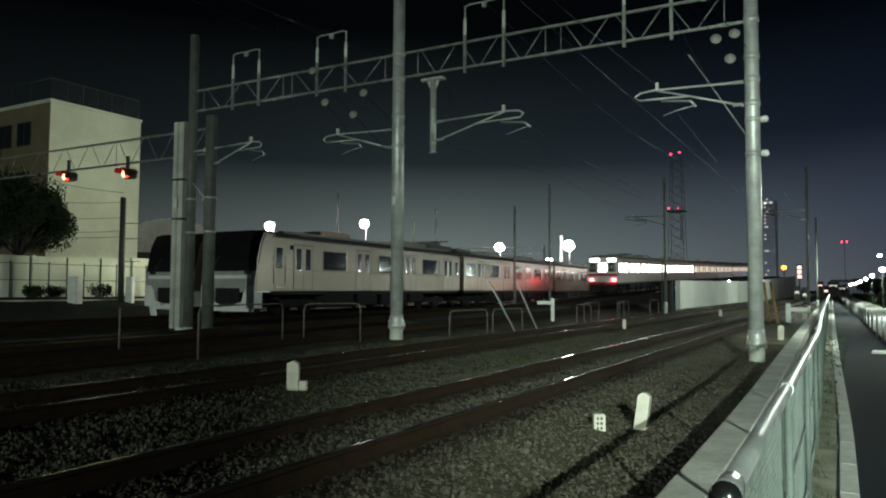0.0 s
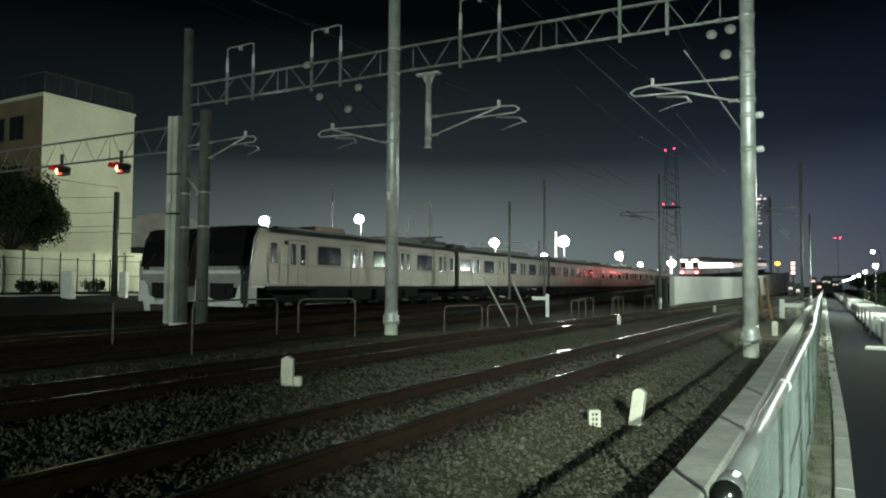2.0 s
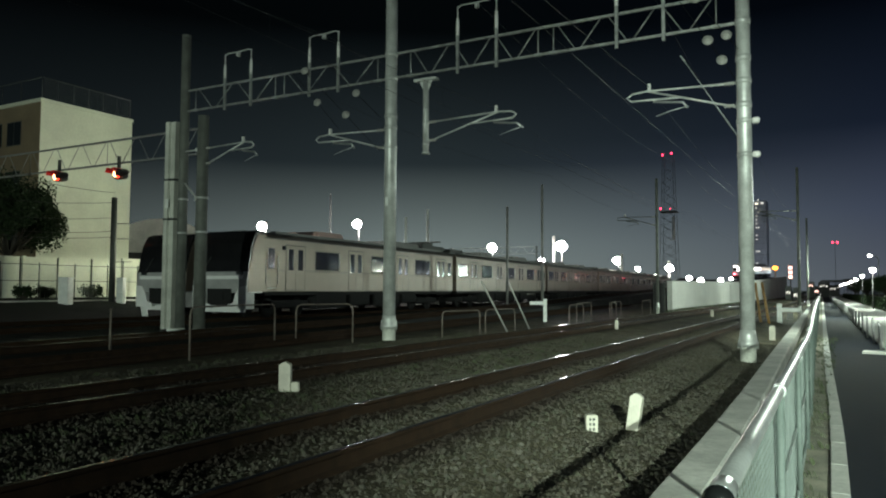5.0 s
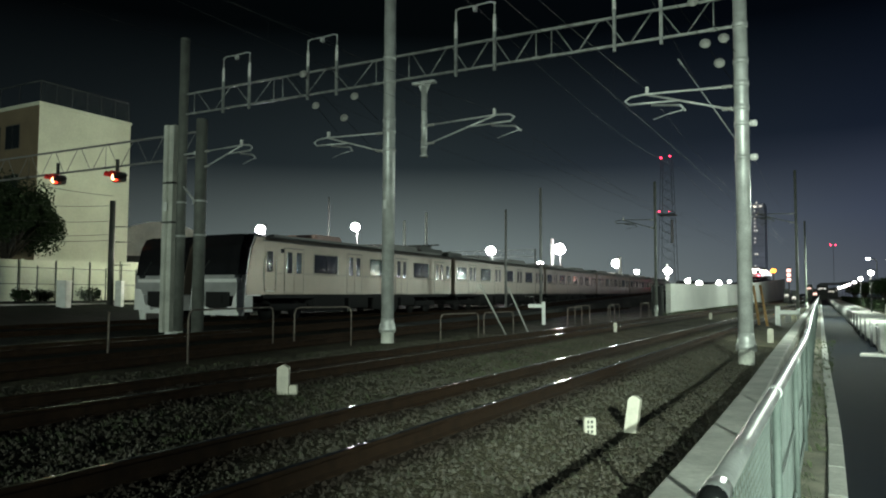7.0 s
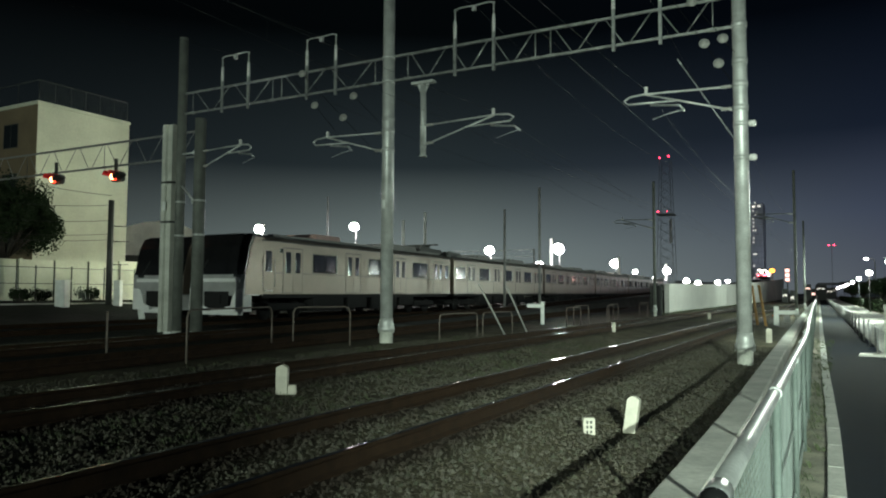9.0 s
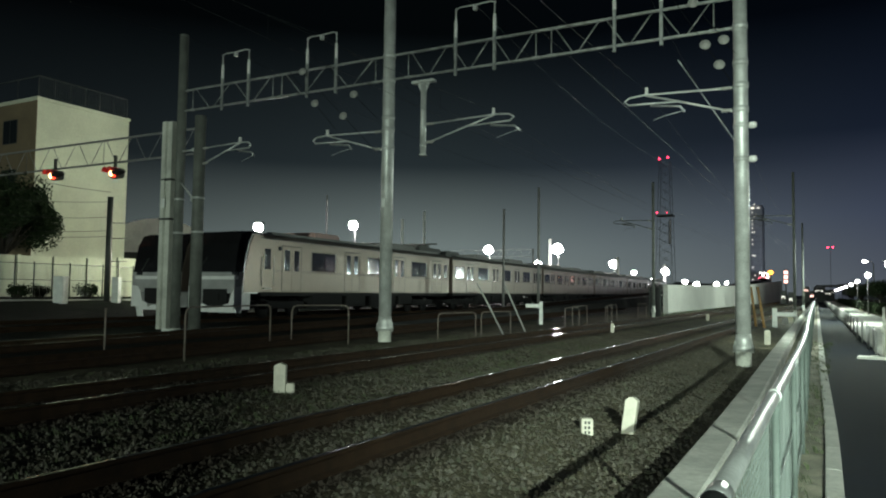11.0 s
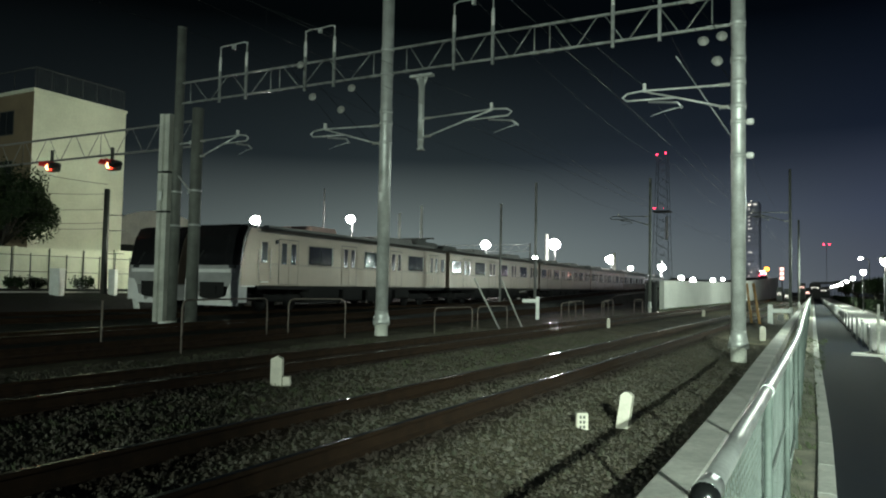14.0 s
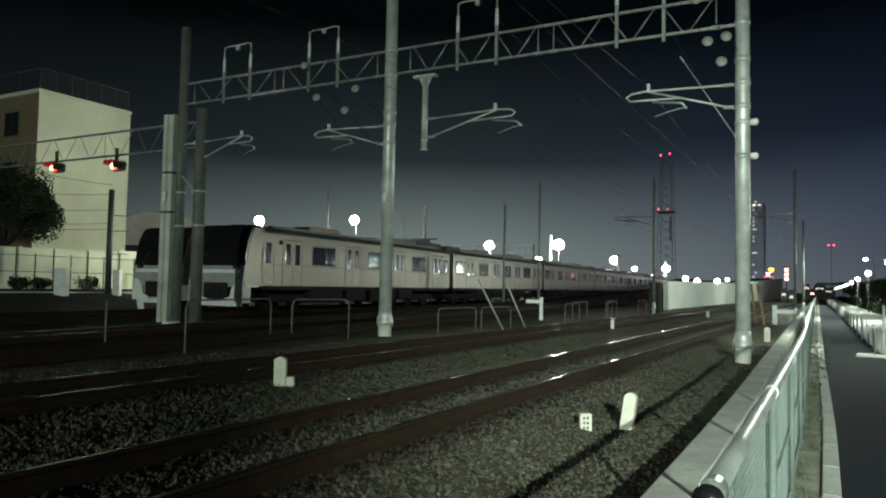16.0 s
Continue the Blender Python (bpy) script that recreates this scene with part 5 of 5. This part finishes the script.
bl = thing("apartment_block", "cream rendered flat-roofed building with a railed roof", "building", "", (-41.4, 25.6, 0.0))
part("wall", box(B(), -18, 0, 0, 6.3, 0.0, 12.55), FACADE, bl)
part("parapet", box(B(), -18.05, 0.06, -0.06, 6.36, 12.551, 12.72), FACADE, bl)
# thin sheet that colours the front as the side turned from the light
part("front_cladding", box(B(), -18.0, 0.0, -0.022, -0.001, 0.0, 12.5), TAN_SHADED, bl, "tan front with its shade put into the colour")
for z in (10.05, 7.0, 4.0):
    for x in (-2.6, -4.6, -7.4, -10.0):
        w = part("window", box(B(), x - 0.75, x + 0.75, -0.03, 0.02, z, z + 1.5), DARK_STEEL, bl)
        for s in (-1, 1):
            part("pane", box(B(), x + s * 0.36 - 0.32, x + s * 0.36 + 0.32, -0.045, -0.031, z + 0.06, z + 1.44), GLASS_DARK, w)
    part("balcony", box(B(), -11.5, -4.9, -1.1, -0.061, z - 0.95, z - 0.05), TAN_SHADED, bl)
rail = part("roof_rail", tube(B(), [(-0.1, 0.1, 14.0), (-0.1, 6.2, 14.0)], 0.03, 6), DARK_STEEL, bl)
part("rail_bar", tube(B(), [(-18, 0.1, 14.0), (-0.1, 0.1, 14.0)], 0.03, 6), DARK_STEEL, rail)
for k in range(7):
    part("rail_post", tube(B(), [(-0.1, 0.1 + k * 1.015, 12.7), (-0.1, 0.1 + k * 1.015, 14.0)], 0.025, 6), DARK_STEEL, rail)
for k in range(9):
    part("rail_post", tube(B(), [(-2.2 - 2 * k, 0.1, 12.7), (-2.2 - 2 * k, 0.1, 14.0)], 0.025, 6), DARK_STEEL, rail)
bm = B()
for k in range(44):
    tube(bm, [(-0.1, 0.14 + k * 0.14, 12.72), (-0.1, 0.14 + k * 0.14, 13.98)], 0.007, 4, caps=False)
for k in range(9):
    tube(bm, [(-0.1, 0.1, 12.8 + k * 0.14), (-0.1, 6.2, 12.8 + k * 0.14)], 0.007, 4, caps=False)
part("rail_net", bm, DARK_STEEL, rail)

cw = thing("compound_wall", "pale panel wall with a post fence in front of the building", "wall", "", (-36.0, 14.0, 0.4))
n = 8
for k in range(n):
    part("panel", box(B(), -0.08, 0.08, k * 1.9 + 0.02, k * 1.9 + 1.88, 0.0, 2.62 if k < 7 else 2.75), FACADE, cw)
    part("pilaster", box(B(), 0.081, 0.16, k * 1.9 - 0.08, k * 1.9 + 0.08, 0.0, 2.66), FACADE, cw)
lf = thing("steel_fence", "slim dark steel fence before the pale wall", "fence", "", (-34.6, 14.0, 0.4))
for k in range(16):
    part("post", tube(B(), [(0, k * 0.95, 0), (0, k * 0.95, 2.3 + 0.25 * (k % 2))], 0.035, 6), DARK_STEEL, lf)
for z in (0.5, 1.4, 2.2):
    part("rail_bar", tube(B(), [(0, 0, z), (0, 14.3, z)], 0.02, 6), DARK_STEEL, lf)
bm = B()
for k in range(120):
    tube(bm, [(0, k * 0.12, 0.3), (0, k * 0.12, 2.2)], 0.006, 4, caps=False)
part("wire_panel", bm, GALV, lf)

kb = tagged(thing("yard_kerb", "pale concrete edging at the foot of the compound", "kerb"), kind="structure")
for k in range(14):
    part("kerb_stone", box(B(), -33.34, -33.12, 10 + k * 2.0, 11.99 + k * 2.0, 0.4, 0.86, 0.02), CONCRETE, kb)
up = thing("utility_pole", "dark utility pole with short side brackets", "utility pole", "", (-33.0, 24.5, 0.4))
part("shaft", tube(B(), [(0, 0, -0.2), (0, 0, 5.75)], 0.16, 12, 0.14), DARK_STEEL, up)
for z in (2.4, 3.6, 4.4):
    part("bracket", tube(B(), [(0, 0, z), (0.55, 0.7, z + 0.03)], 0.02, 6), DARK_STEEL, up)
for z0, z1 in ((5.4, 5.0), (4.6, 4.3), (3.9, 3.75), (3.6, 3.55), (5.9, 6.6)):
    build_wire("service_wire", [(-33 + 0.9 * u - 0.0, 24.5 - 10.5 * u, z0 + (z1 - z0) * u + 0.5 - 1.2 * u * (1 - u)) for u in [k / 8 for k in range(9)]], 0.012, "thin dark cable slung between poles")
bx = thing("trackside_cabinet", "pale white-grey trackside equipment cabinet", "cabinet", "", (-32.6, 21.7, 0.78), 20)
part("body", box(B(), -0.26, 0.26, -0.22, 0.22, -0.15, 1.12, 0.03), WHITE_STEEL, bx)
part("lid", box(B(), -0.29, 0.29, -0.25, 0.25, 1.121, 1.19, 0.02), WHITE_STEEL, bx)
bx = thing("trackside_cabinet", "small white trackside box", "cabinet", "", (-32.6, 24.75, 0.78), 20)
part("body", box(B(), -0.18, 0.18, -0.15, 0.15, -0.15, 1.17, 0.02), WHITE_STEEL, bx)
part("lid", box(B(), -0.2, 0.2, -0.17, 0.17, 1.171, 1.22, 0.01), WHITE_STEEL, bx)
bx = thing("switch_board", "small white leaning marker board in the yard", "marker", "", (-28.0, 22.45, 0.2), 20)
part("board", prism(B(), [(-0.02, -0.08), (0.24, -0.08), (0.10, 0.74), (-0.18, 0.74)], -0.04, 0.04), WHITE_STEEL, bx)
bx = thing("cable_box", "small pale box lying on the ballast", "box", "", (-17.75, 15.3, 0.14))
part("body", box(B(), -0.18, 0.18, -0.1, 0.1, 0.0, 0.12, 0.02), WHITE_STEEL, bx)


def build_tree(at, r, squash, seed, count, label, trunk=2.5, leaf=0.16):
    t = thing("tree", label, "tree", "trees", at)
    rng = random.Random(seed)
    bm = B()
    tube(bm, [(0, 0, -0.1), (0.05, 0, trunk * 0.6), (0.1, 0.05, trunk + r * 0.7)], 0.16, 10, 0.05)
    lumps = []
    for k in range(26):
        a, e = rng.random() * 6.283, rng.uniform(-0.5, 0.9)
        o = rng.uniform(0.3, 0.82)
        p = Vector((math.cos(a) * r * o, math.sin(a) * r * o, trunk + r * squash * (0.75 + 0.65 * e)))
        lumps.append((p, r * rng.uniform(0.20, 0.48)))
        tube(bm, [(0.05, 0, trunk * 0.8), p * 0.6 + Vector((0, 0, trunk * 0.35)), p], 0.05, 6, 0.012)
    part("trunk", bm, BARK, t)
    v, f = [], []
    for _ in range(count):
        p, q = rng.choice(lumps)
        d = Vector((rng.gauss(0, 1), rng.gauss(0, 1), rng.gauss(0, 0.85))).normalized() * q * rng.random() ** 0.4
        c = p + d
        u = Vector((rng.gauss(0, 1), rng.gauss(0, 1), rng.gauss(0, 1))).normalized()
        w = u.orthogonal().normalized()
        s = leaf * rng.uniform(0.6, 1.3)
        i = len(v)
        v += [c - u * s * 0.5, c + w * s * 0.28, c + u * s * 0.5, c - w * s * 0.28]
        f.append((i, i + 1, i + 2, i + 3))
    me = bpy.data.meshes.new("crown")
    me.from_pydata([tuple(p) for p in v], [], f)
    me.materials.append(LEAF)
    o = new("crown", me)
    o.parent = t
    return t


build_tree((-39.0, 22.6, 0.6), 2.9, 0.72, 3, 30000, "dark rounded evergreen tree beside the building", 3.05)
for k, (x, y, r) in enumerate(((-34.9, 22.0, 0.55), (-34.8, 24.6, 0.6), (-33.8, 27.5, 0.6), (-34.0, 20.5, 0.5))):
    build_tree((x, y, 0.45), r, 0.7, 20 + k, 700, "small dark shrub by the fence", 0.5, 0.12)

shed = thing("depot_shed", "arched sheet-metal depot shed behind the parked trains", "shed", "", (-57.0, 47.5, 0.2), 40)
out = [(-4.6, 0.0), (-4.6, 5.0)] + [(-4.6 * math.cos(math.pi * k / 12), 5.0 + 2.9 * math.sin(math.pi * k / 12)) for k in range(1, 12)] + [(4.6, 5.0), (4.6, 0.0)]
part("wall", prism(B(), out, 0.0, 18.0), SCREED, shed)
part("doorway", box(B(), -3.4, 3.4, -0.03, -0.001, 0.0, 4.6), DARK_STEEL, shed)

# ---- far distance ----
tw = thing("lattice_tower", "far red and white lattice tower with red warning lamps", "tower", "", (-58.8, 291, 0.0))
bm = B()
for sx in (-1, 1):
    for sy in (-1, 1):
        tube(bm, [(sx * 3.4, sy * 3.4, 0), (sx * 1.9, sy * 1.9, 54)], 0.09, 5)
part("leg_frame", bm, DULL_STEEL, tw)
bm = B()
for k in range(16):
    z0, z1 = k * 3.35, (k + 1) * 3.35
    w0, w1 = 3.4 - 1.5 * z0 / 54, 3.4 - 1.5 * z1 / 54
    for sy in (-1, 1):
        tube(bm, [(-w0, sy * w0, z0), (w1, sy * w1, z1)], 0.05, 4)
        tube(bm, [(w0, sy * w0, z0), (-w1, sy * w1, z1)], 0.05, 4)
tagged(part("lattice", bm, DULL_STEEL, tw), kind="stuff")
for x, z in ((-1.7, 54.6), (1.7, 55.0), (-2.6, 33.4), (1.0, 33.2)):
    part("warning_lamp", ball(B(), (x, -2.5, z), 0.32 if x != 1.0 else 0.16, 10, 8), RED_WARN, tw)
part("platform", box(B(), -3.2, 3.2, -3.2, 3.2, 32.0, 32.4), DULL_STEEL, tw)
part("drum", tube(B(), [(2.2, -2.5, 21), (2.2, -2.5, 30)], 0.55, 8), WHITE_STEEL, tw)

hb = thing("high_rise", "far dark high-rise with scattered lit windows", "building", "", (-33.0, 396, 0.0))
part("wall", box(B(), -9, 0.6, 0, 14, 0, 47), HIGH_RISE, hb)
for k in range(14):
    part("floor_band", box(B(), -9.05, 0.65, -0.1, -0.001, 4.2 + 3.0 * k, 4.6 + 3.0 * k), FAR_WALL, hb)
rng = random.Random(9)
for k in range(22):
    z = 5 + 2.0 * k
    for x, p in ((-4.0, 0.50), (-3.0, 0.14)):
        if rng.random() < p:
            part("window", box(B(), x - 0.32, x + 0.32, -0.12, -0.001, z, z + 0.62), FLAT_WINDOW, hb)
for x in (-3.6, -1.2):
    part("window", box(B(), x - 0.7, x + 0.7, -0.12, -0.001, 45.2, 46.0), FLAT_WINDOW, hb)
tw2 = thing("far_mast", "far dark mast with two red warning lamps", "mast", "", (-2.3, 400, 0.0))
part("shaft", tube(B(), [(0, 0, 0), (0, 0, 25)], 0.12, 6, 0.10), DARK_STEEL, tw2)
for x in (-1.1, 1.1):
    part("warning_lamp", ball(B(), (x, -0.6, 25.2), 0.36, 8, 6), RED_WARN, tw2)

# the orange lamp and the lit sign on the bridge, and the red lamps along it
ol = thing("sodium_lamp", "orange glowing lamp on a dark post", "street lamp", "", (-10.9, 150, 0.0))
part("pole", tube(B(), [(0, 0, 0), (0, 0, 5.4)], 0.1, 8), DARK_STEEL, ol)
part("globe", ball(B(), (0, 0, 5.80), 0.48, 14, 10, 0.8), ORANGE, ol)
sgn = thing("lit_sign", "tall lit pinkish sign with bright bars", "sign", "", (-8.3, 150, 0.0))
part("pole", tube(B(), [(0, 0.2, 0), (0, 0.2, 3.7)], 0.1, 8), DARK_STEEL, sgn)
part("panel", box(B(), -0.40, 0.40, 0, 0.3, 3.6, 6.4, 0.03), DARK_STEEL, sgn)
for k in range(3):
    part("bar", box(B(), -0.33, 0.33, -0.06, -0.001, 3.8 + 0.85 * k, 4.4 + 0.85 * k), SIGN_GLOW, sgn)

rng = random.Random(17)
for k in range(26):
    y = rng.uniform(330, 520)
    x = rng.uniform(-0.55, 0.16) * y
    if -0.14 < x / y < -0.03:
        continue
    w, d, h = rng.uniform(9, 20), rng.uniform(8, 14), rng.uniform(3.5, 7.5)
    hs = thing("far_house", "far dark town building below the horizon glow", "building", "far town buildings", (x, y, 0.0))
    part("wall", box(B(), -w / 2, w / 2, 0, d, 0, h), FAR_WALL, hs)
    part("roof", prism(B(), [(-w / 2 - 0.4, h + 0.001), (w / 2 + 0.4, h + 0.001), (w / 2 - 1, h + 1.2), (-w / 2 + 1, h + 1.2)], -0.3, d + 0.3), DARK_STEEL, hs)
    for q in range(rng.randint(0, 2)):
        wx, wz = rng.uniform(-w / 2 + 1, w / 2 - 1), rng.uniform(2, h - 1.2)
        part("window", box(B(), wx - 0.4, wx + 0.4, -0.1, -0.001, wz, wz + 0.8), FLAT_WINDOW, hs)

# lit shop fronts and lamps at the end of the path
for x, y, z0, z1, w, m in ((-3.7, 200, 2.6, 3.3, 1.8, FLAT_WINDOW), (-5.4, 205, 1.2, 2.4, 0.9, SIGN_GLOW), (-7.0, 120, 1.1, 1.9, 0.55, FLAT_WINDOW), (-6.1, 122, 0.7, 1.7, 0.5, FLAT_WINDOW),
                           (-2.2, 240, 2.0, 2.9, 1.6, FLAT_WINDOW), (-4.9, 150, 2.4, 2.9, 0.7, SIGN_GLOW), (-1.2, 260, 2.6, 3.2, 1.0, FLAT_WINDOW)):
    sf = thing("shop_front", "small far lit shop front at the path's end", "shop front", "far shop fronts", (x, y, -0.1))
    part("wall", box(B(), -w * 0.7, w * 0.7, 0.0, 3.0, 0.0, z1 + 0.4), DARK_STEEL, sf)
    for k, (u, d, q) in enumerate(((-0.38, 0.10, 0.45), (-0.08, 0.16, 0.30), (0.30, 0.12, 0.50))):
        part("lit_panel", box(B(), u * w - d * w, u * w + d * w, -0.06, -0.001, z0 + 0.2 * (k % 2), z0 + 0.2 * (k % 2) + (z1 - z0) * q), m, sf)

# planting beyond the guard rail
for k in range(12):
    y = 46 + 13 * k
    build_tree((5.6 + bow(y) + 0.8 * (k % 3), y, -0.1), 1.35 + 0.2 * (k % 3), 0.75, 50 + k, 2600, "dark roadside tree beyond the footpath", 1.5, 0.2)
hedge_v, hedge_f = [], []
rng = random.Random(6)
for _ in range(16000):
    y = rng.uniform(20, 200)
    c = Vector((4.3 + bow(y) + rng.random() * 0.9, y, rng.uniform(0.0, 0.95)))
    u = Vector((rng.gauss(0, 1), rng.gauss(0, 1), rng.gauss(0, 1))).normalized()
    w, s, i = u.orthogonal().normalized(), 0.16 * rng.uniform(0.6, 1.3), len(hedge_v)
    hedge_v += [tuple(c - u * s * 0.5), tuple(c + w * s * 0.3), tuple(c + u * s * 0.5), tuple(c - w * s * 0.3)]
    hedge_f.append((i, i + 1, i + 2, i + 3))
me = bpy.data.meshes.new("hedge")
me.from_pydata(hedge_v, [], hedge_f)
me.materials.append(LEAF)
tagged(new("hedge", me), "dark clipped hedge along the service road", "hedge", kind="stuff")


# ---- what moves ----
def car_pose(y):
    a, c = line_at(y), line_at(y + 19.5)
    d = (c - a).normalized()
    return Matrix.Translation(a) @ d.to_track_quat("Y", "Z").to_matrix().to_4x4()


RUN = [(0.0, 64.4), (0.5, 77.6), (1.0, 90.0), (1.5, 101.4), (2.5, 124.3), (4.0, 159.0), (8.5, 255.0), (11.5, 316.0), (14.0, 368.0), (16.0, 409.0)]


def motions():
    """The leaving train: tail at 65 m, running away along the climbing line."""
    for k, car in enumerate(CARS):
        walk(car, [(0.5 * i, car_pose(lerp(RUN, 0.5 * i) + 20.0 * k)) for i in range(33)])


motions()
